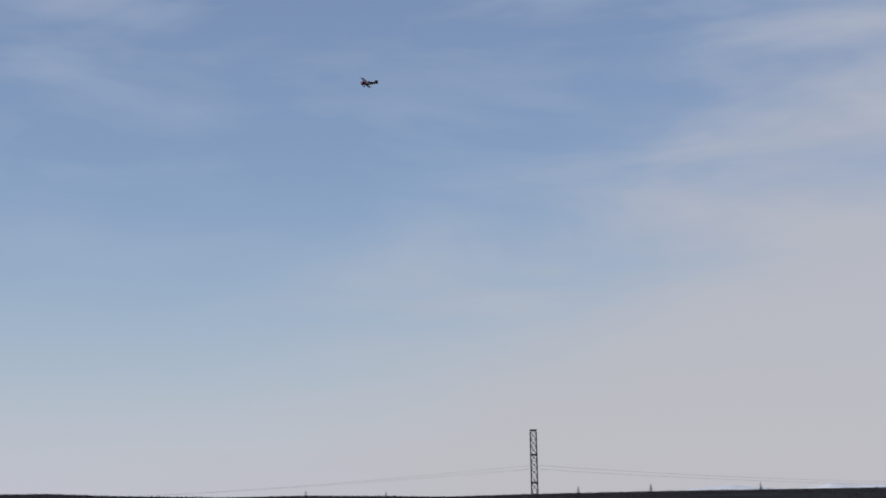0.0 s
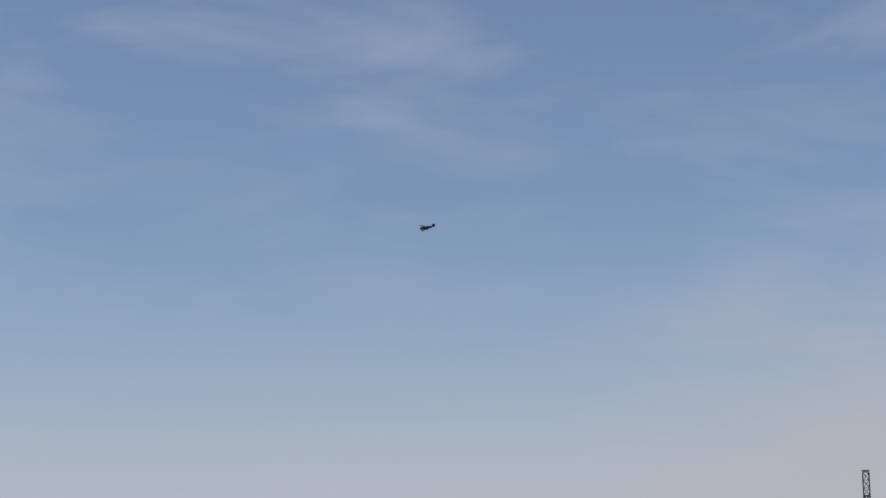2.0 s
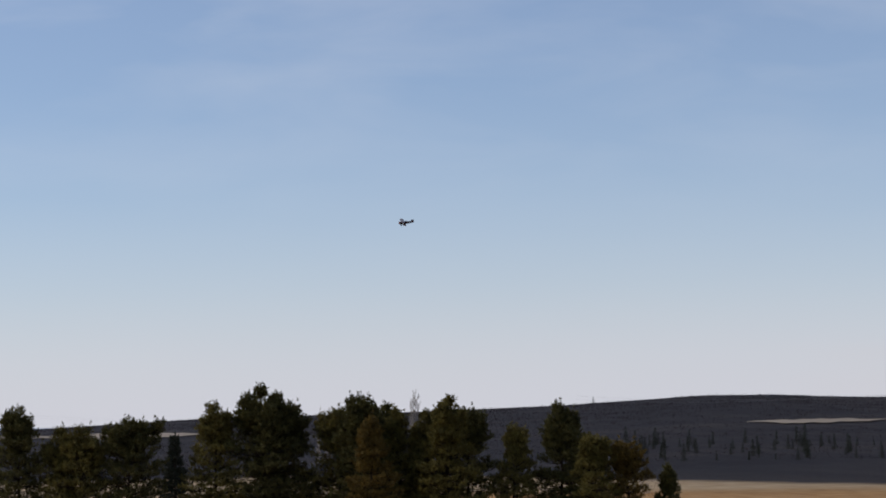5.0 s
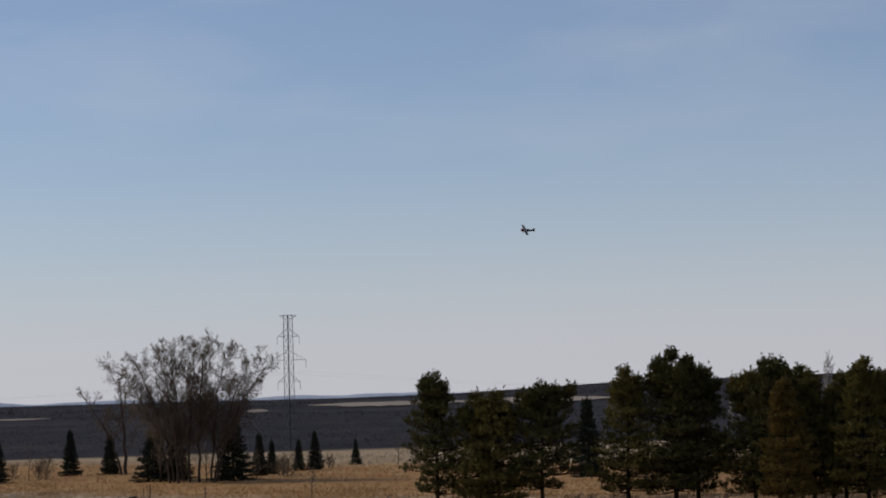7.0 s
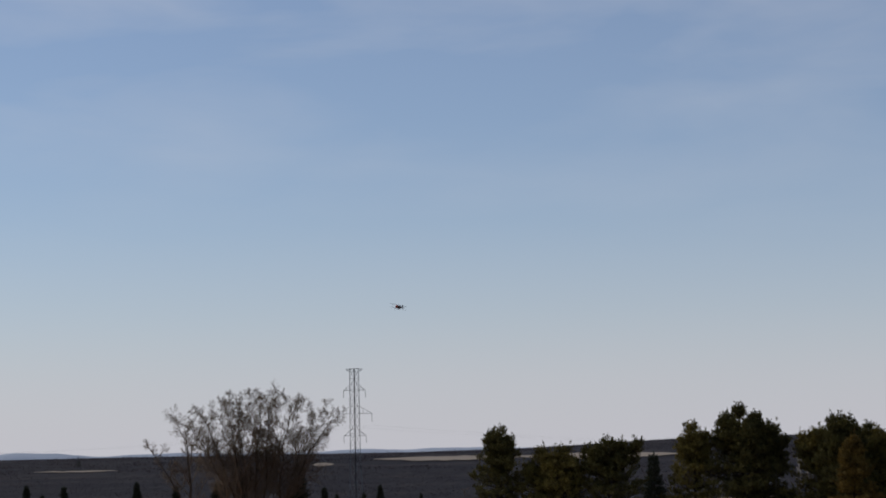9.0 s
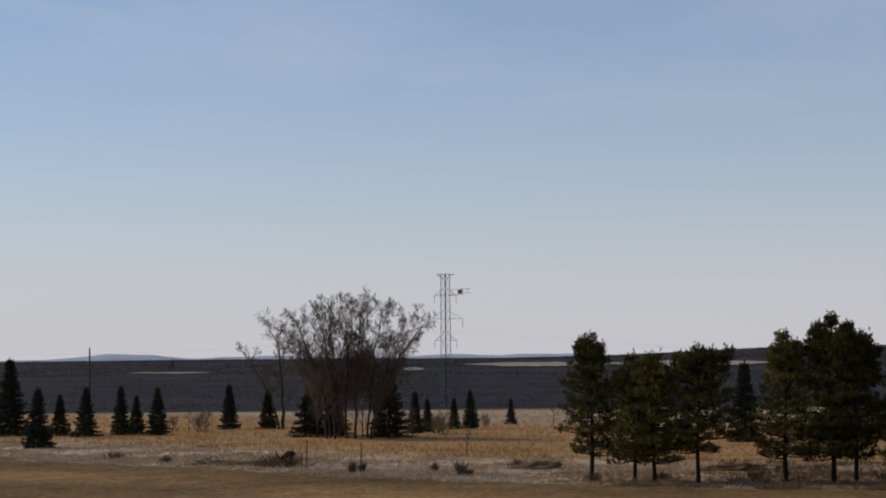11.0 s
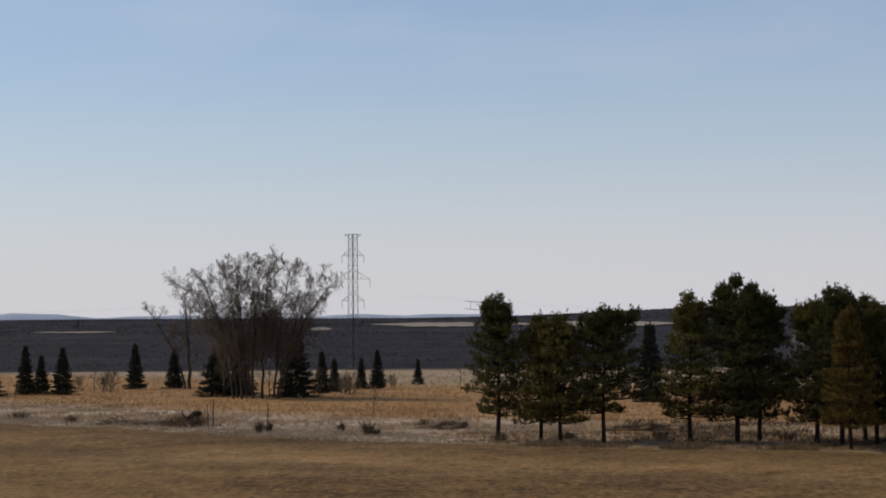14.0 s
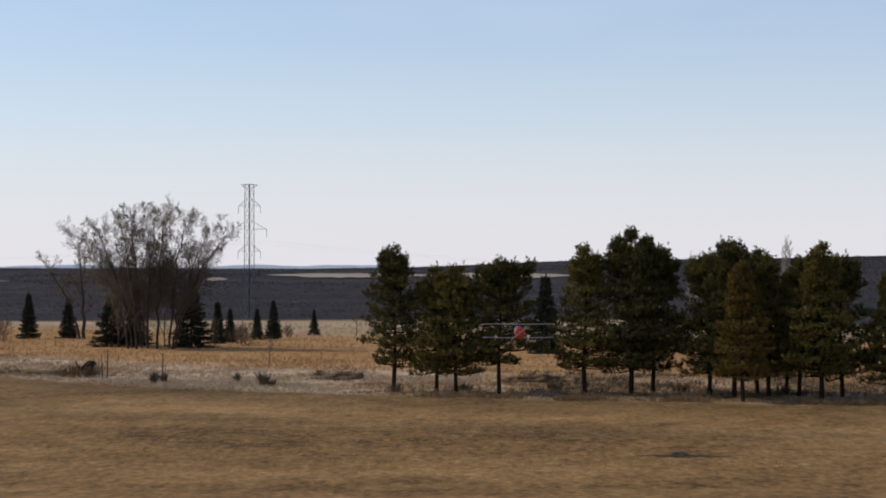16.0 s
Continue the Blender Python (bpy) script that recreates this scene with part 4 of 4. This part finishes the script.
def brush_pile(az, d, length, tall, seed, count, label):
    ob = thing("brush_pile", place(az, d), label, "brush pile")
    rng = random.Random(seed)
    lines = []
    for i in range(count):
        c = Vector((rng.uniform(-0.5, 0.5) * length, rng.uniform(-0.5, 0.5), 0))
        zt_ = tall * (1 - (2 * c.x / length) ** 2) * rng.uniform(0.2, 1.0)
        way = Vector((rng.gauss(0, 1), rng.gauss(0, 0.5), rng.gauss(0, 0.35))).normalized() * rng.uniform(0.25, 0.6)
        lines.append([(c + Vector((0, 0, zt_)) - way, 0.018), (c + Vector((0, 0, zt_)) + way, 0.008)])
    v, f = tubes(lines, 4)
    tagged(part_mesh("brushwood", v, f, SHRUB, ob), kind="stuff")
    bm = bmesh.new()
    bmesh.ops.create_icosphere(bm, subdivisions=4, radius=1)
    for w in bm.verts:
        k = 1 + 0.45 * noise.noise(w.co * 2.2 + Vector((seed, 0, 0))) + 0.28 * noise.noise(w.co * 6 + Vector((0, seed, 0)))
        w.co = Vector((w.co.x * length * 0.46 * k, w.co.y * 0.5 * k, w.co.z * tall * 0.95 * k))
    part("mound", bm, STRAW_BROWN, ob)
    return ob


brush_pile(10.9, 87.0, 2.4, 0.26, 31, 24, "low heap of cut brush and dead grass")
brush_pile(11.9, 88.0, 1.6, 0.18, 34, 35, "low heap of cut brush and dead grass")
brush_pile(2.9, 82.5, 2.2, 0.30, 32, 14, "low dark mound of dead grass")
brush_pile(-2.6, 80.5, 2.4, 0.22, 33, 70, "low dark mound of dead grass under the pines")


def fallen_stump(az, d):
    """An uprooted, forked stump on a tangle of roots."""
    ob = thing("stump", place(az, d), "dark uprooted stump with a forked top in a tangle of brush", "stump")
    v, f = tubes([[(Vector((-0.05, 0, -0.05)), 0.20), (Vector((-0.02, 0, 0.25)), 0.15), (Vector((0.06, 0, 0.46)), 0.12), (Vector((0.22, 0, 0.60)), 0.13), (Vector((0.42, 0.02, 0.62)), 0.11), (Vector((0.50, 0.02, 0.56)), 0.07)],
                  [(Vector((0.36, 0.05, -0.05)), 0.10), (Vector((0.40, 0.03, 0.25)), 0.08), (Vector((0.38, 0.02, 0.55)), 0.08)],
                  [(Vector((-0.05, 0, 0.30)), 0.07), (Vector((-0.22, 0, 0.52)), 0.04), (Vector((-0.30, 0, 0.72)), 0.02)]], 9)
    part_mesh("wood", v, f, BARK, ob, smooth=True)
    rng = random.Random(77)
    lines = []
    for i in range(190):
        c = Vector((rng.gauss(0.0, 0.4), rng.gauss(0, 0.2), rng.uniform(0.0, 0.32)))
        way = Vector((rng.gauss(-0.2, 0.6), rng.gauss(0, 0.4), abs(rng.gauss(0.5, 0.5)))).normalized() * rng.uniform(0.2, 0.5)
        lines.append([(c, 0.014), (c + way * 0.6, 0.010), (c + way, 0.005)])
    v, f = tubes(lines, 4)
    part_mesh("roots", v, f, SHRUB, ob)


fallen_stump(9.96, 85.5)


def stake(az, d, tall, lean_, thick=0.03):
    ob = thing("wooden_stake", place(az, d), "thin grey weathered wooden stake", "stake", "stakes")
    v, f = tubes([[(Vector((lean_ * h, 0, h)), thick * (1 - 0.35 * h / tall)) for h in (-0.1, 0.3 * tall, 0.7 * tall, tall)]], 6)
    part_mesh("shaft", v, f, WOOD_GREY, ob)
    if thick > 0.028:
        v, f = tubes([[(Vector((lean_ * h0, 0, h0)), 0.009), (Vector((lean_ * h0 + s * 0.14, 0.03, h0 + 0.2)), 0.004)] for h0, s in ((0.3 * tall, 1), (0.5 * tall, -1), (0.75 * tall, 1))], 4)
        part_mesh("twigs", v, f, SHRUB, ob)


stake(9.30, 84.0, 1.22, 0.02), stake(9.43, 84.0, 1.02, -0.05, 0.022)
stake(7.80, 80.5, 1.15, 0.03)


def tussock(az, d, tall, wide, seed, mat=SHRUB, label="dark upright tuft of dead weed stalks"):
    rng = np.random.default_rng(seed)
    ob = thing("tussock", place(az, d), label, "weeds", "tussocks")
    n = 34
    c = rng.normal(size=(n, 3)) * (wide * 0.22, wide * 0.3, 0)
    a, b = tufts(c, np.tile((0, 0, 1.0), (n, 1)) + c * 1.2, rng, 4, tall, 0.010, 0.25)
    v, f = soup(np.concatenate([a, b]))
    tagged(part_mesh("stalk_clump", v, f, mat, ob), kind="stuff")


for i, (az, d, h, w) in enumerate(((8.02, 80.0, 0.48, 0.28), (7.75, 80.5, 0.40, 0.22), (5.75, 80.0, 0.42, 0.22), (5.02, 77.5, 0.60, 0.36), (4.8, 77.8, 0.3, 0.3), (3.4, 83.0, 0.35, 0.6), (1.30, 73.8, 0.4, 0.5), (13.2, 90, 0.4, 0.5), (14.6, 93, 0.45, 0.7),
                                   (-0.6, 75.0, 0.35, 0.6), (-3.2, 75.5, 0.4, 0.7), (-6.6, 75.0, 0.35, 0.7), (-9.4, 73.5, 0.4, 0.7))):
    tussock(az, d, h, w, 700 + i)
for i, (az, d, h, w) in enumerate(((10.22, 85.4, 0.62, 0.30), (9.72, 85.3, 0.50, 0.35), (10.05, 85.0, 0.40, 0.7), (10.5, 85.6, 0.34, 0.9))):
    tussock(az, d, h, w, 720 + i, STRAW_BROWN, "tan dead weeds standing round the uprooted stump")

# ---- the model biplane ----


def box_bm(bm, cx, cy, cz, sx, sy, sz):
    m = Matrix.Translation((cx, cy, cz)) @ Matrix.Diagonal((sx, sy, sz, 1))
    bmesh.ops.create_cube(bm, size=1, matrix=m)


def wing_bm(span, chord, thick, sweep=0.0, dihedral=0.0, cap=True):
    """An aerofoil from tip to tip, nose to +y, with rounded tips."""
    bm = bmesh.new()
    outline = [(0.5, 0.0), (0.42, 0.45), (0.25, 0.62), (0.0, 0.52), (-0.28, 0.25), (-0.5, 0.02), (-0.25, -0.12), (0.1, -0.22), (0.38, -0.25)]
    rings = []
    for u in (-1, -0.985, -0.95, -0.88, -0.5, -0.12, 0, 0.12, 0.5, 0.88, 0.95, 0.985, 1):
        c = chord * (1.0 if abs(u) <= 0.88 else math.sqrt(max(0.05, 1 - ((abs(u) - 0.88) / 0.125) ** 2)))
        rings.append([bm.verts.new((u * span / 2, y * c - sweep * abs(u), z * thick * min(1, c / chord) + dihedral * abs(u))) for y, z in outline])
    for a, c in zip(rings, rings[1:]):
        for k in range(len(outline)):
            bm.faces.new((a[k], a[(k + 1) % len(outline)], c[(k + 1) % len(outline)], c[k]))
    bm.faces.new(rings[0]), bm.faces.new(rings[-1][::-1])
    bmesh.ops.recalc_face_normals(bm, faces=bm.faces)
    return bm


def loft_bm(stations, sides=14, power=2.4):
    """A body along y from (y, z, half width, half height)."""
    bm = bmesh.new()
    rings = []
    for y, z, w, h in stations:
        ring = []
        for k in range(sides):
            t = 2 * math.pi * k / sides
            c, s = math.cos(t), math.sin(t)
            ring.append(bm.verts.new((w * math.copysign(abs(c) ** (2 / power), c), y, z + h * math.copysign(abs(s) ** (2 / power), s))))
        rings.append(ring)
    for a, c in zip(rings, rings[1:]):
        for k in range(sides):
            bm.faces.new((a[k], a[(k + 1) % sides], c[(k + 1) % sides], c[k]))
    bm.faces.new(rings[0][::-1]), bm.faces.new(rings[-1])
    bmesh.ops.recalc_face_normals(bm, faces=bm.faces)
    return bm


def tube_part(name, lines, mat, parent, label="", sides=8):
    v, f = tubes(lines, sides)
    return part_mesh(name, v, f, mat, parent, label, True)


def biplane():
    """A radio-controlled biplane, 1.8 m across the wings and 1.5 m long, nose to +y."""
    ob = thing("model_biplane", Matrix(), "radio-controlled model biplane, red cowl, maroon body, dull tan wings, flying", "model aircraft")
    body = part("fuselage", loft_bm([(0.56, 0.0, 0.120, 0.134), (0.40, 0.0, 0.124, 0.145), (0.15, 0.0, 0.116, 0.150), (-0.12, 0.005, 0.10, 0.140), (-0.45, 0.02, 0.070, 0.10), (-0.80, 0.035, 0.024, 0.055)]), MAROON, ob)
    part("cowl", loft_bm([(0.60, 0.0, 0.080, 0.085), (0.595, 0.0, 0.105, 0.115), (0.580, 0.0, 0.120, 0.132), (0.555, 0.0, 0.124, 0.138)], 18, 2.0), RED, ob, "rounded red engine cowl")
    part("cockpit", loft_bm([(0.02, 0.125, 0.05, 0.01), (-0.03, 0.14, 0.062, 0.03), (-0.13, 0.135, 0.058, 0.03), (-0.20, 0.125, 0.03, 0.01)]), BLACK, body, "dark cockpit rim")
    # sun highlight on the nose top, modelled as a thin white piece
    part("nose_highlight", loft_bm([(0.48, 0.11, 0.05, 0.022), (0.30, 0.125, 0.062, 0.02), (0.05, 0.128, 0.05, 0.012)]), WHITE, body, "white highlight on the nose top")
    up = part("upper_wing", wing_bm(1.80, 0.31, 0.030, 0.0, 0.012), CREAM, ob)
    up.location = (0, 0.27, 0.190)
    lo = part("lower_wing", wing_bm(1.76, 0.29, 0.028, 0.0, 0.02), CREAM, ob)
    lo.location = (0, 0.10, -0.150)
    for s in (-1, 1):
        for y0, y1 in ((0.17, 0.35), (0.03, 0.20)):
            tube_part("wing_strut", [[(Vector((s * 0.62, y0, -0.14)), 0.0045), (Vector((s * 0.62, y1, 0.195)), 0.0045)]], STEEL_DARK, ob)
        tube_part("cabane_strut", [[(Vector((s * 0.085, 0.24, 0.11)), 0.007), (Vector((s * 0.13, 0.32, 0.190)), 0.006)]], STEEL_DARK, ob)
        tube_part("cabane_strut", [[(Vector((s * 0.085, 0.10, 0.11)), 0.007), (Vector((s * 0.13, 0.20, 0.190)), 0.006)]], STEEL_DARK, ob)
    tail = part("tailplane", wing_bm(0.62, 0.22, 0.02), MAROON, ob)
    tail.location = (0, -0.74, 0.06)
    bm = wing_bm(0.30, 0.27, 0.02)
    fin = part("fin", bm, MAROON, ob)
    fin.matrix_local = pose(0, -0.74, 0.12, 0, 90, 0)
    for s in (-1, 1):
        tube_part("gear_leg", [[(Vector((s * 0.07, 0.36, -0.10)), 0.010), (Vector((s * 0.19, 0.38, -0.23)), 0.009)], [(Vector((s * 0.07, 0.22, -0.10)), 0.008), (Vector((s * 0.19, 0.37, -0.23)), 0.008)]], STEEL_DARK, ob)
        bm = bmesh.new()
        bmesh.ops.create_cone(bm, cap_ends=True, segments=20, radius1=0.058, radius2=0.058, depth=0.035, matrix=pose(0, 0, 0, 0, 90, 0))
        bmesh.ops.bevel(bm, geom=[e for e in bm.edges if len(e.link_faces) == 2 and e.calc_face_angle(0) > 1], offset=0.012, segments=2, affect="EDGES")
        wheel = part("wheel", bm, BLACK, ob)
        wheel.location = (s * 0.20, 0.38, -0.24)
        bm = bmesh.new()
        bmesh.ops.create_cone(bm, cap_ends=True, segments=14, radius1=0.025, radius2=0.025, depth=0.044, matrix=pose(0, 0, 0, 0, 90, 0))
        part("hub", bm, WHITE, wheel)
    tube_part("axle", [[(Vector((-0.2, 0.38, -0.24)), 0.006), (Vector((0.2, 0.38, -0.24)), 0.006)]], STEEL_DARK, ob)
    tube_part("tail_skid", [[(Vector((0, -0.70, -0.01)), 0.007), (Vector((0, -0.80, -0.07)), 0.005)]], STEEL_DARK, ob)
    prop = part("propeller", wing_bm(0.42, 0.035, 0.012), BEECH, ob)
    prop.location = (0, 0.625, 0)
    part("spinner", loft_bm([(0.68, 0, 0.006, 0.006), (0.66, 0, 0.022, 0.022), (0.61, 0, 0.035, 0.035)], 12, 2.0), STEEL, ob)
    return ob, prop


plane, propeller = biplane()
# seconds, bearing and elevation from the camera, metres off, heading (left of the y axis), climb, bank to the right
FLIGHT = [
    (0, -28.357, 11.770, 172, 82, -2, -28),
    (0.5, -26.504, 11.154, 177, 84, -4, -26),
    (1, -24.741, 10.633, 182, 85, -6, -24),
    (1.5, -22.712, 9.895, 187, 86, -8, -22),
    (2, -20.852, 9.047, 191, 86, -10, -14),
    (2.5, -19.186, 8.356, 195, 85, -14, -8),
    (3, -17.361, 7.688, 198, 84, -18, -5),
    (3.2, -16.708, 7.428, 199, 84, -18, -6),
    (5.3, -8.118, 5.361, 203, 89, -1, -20),
    (5.5, -7.331, 5.267, 204, 90, 0, -20),
    (6, -5.298, 4.923, 208, 93, 1, -22),
    (6.5, -3.310, 4.639, 211, 99, 2, -26),
    (7, -1.346, 4.480, 213, 107, 4, -30),
    (7.5, 0.457, 4.374, 213, 119, 3, -32),
    (8, 2.031, 4.324, 210, 134, 2, -32),
    (8.5, 3.237, 4.279, 205, 149, 2, -26),
    (9, 4.115, 3.989, 199, 160, 2, -13),
    (9.5, 4.728, 3.484, 191, 163, 0, -6),
    (9.7, 4.922, 3.304, 188, 165, 0, -3),
    (11.8, 4.147, 1.209, 140, 186, -2, 12),
    (12, 3.794, 1.205, 136, 190, -3, 18),
    (12.5, 2.996, 0.970, 123, 192, -3, 28),
    (13, 2.388, 0.689, 111, 192, -3, 22),
    (13.5, 1.936, 0.327, 99, 190, -3, 14),
    (14, 1.736, 0.240, 88, 188, -3, -5),
    (14.5, 1.371, 0.168, 77.5, 186, -3, -8),
    (15, 0.539, -0.139, 67.5, 184, -3, -4),
    (15.5, -0.633, -0.800, 59, 183, -2, 0),
    (16, -2.100, -1.820, 50.5, 182, 0, 0),
]


def motions():
    rows = []
    for t, az, el, d, head, climb, bank in FLIGHT:
        p = spot(az, d * math.cos(radians(el)), EYE + d * math.sin(radians(el)))
        rows.append((t, pose(p.x, p.y, p.z, 0, 0, head) @ pose(0, 0, 0, climb) @ pose(0, 0, 0, 0, bank)))
    walk(plane, rows)
    walk(propeller, [(0.1 * k, pose(0, 0.625, 0, 0, (70 * k) % 360, 0) @ pose(0, 0, 0, 90)) for k in range(161)])


motions()
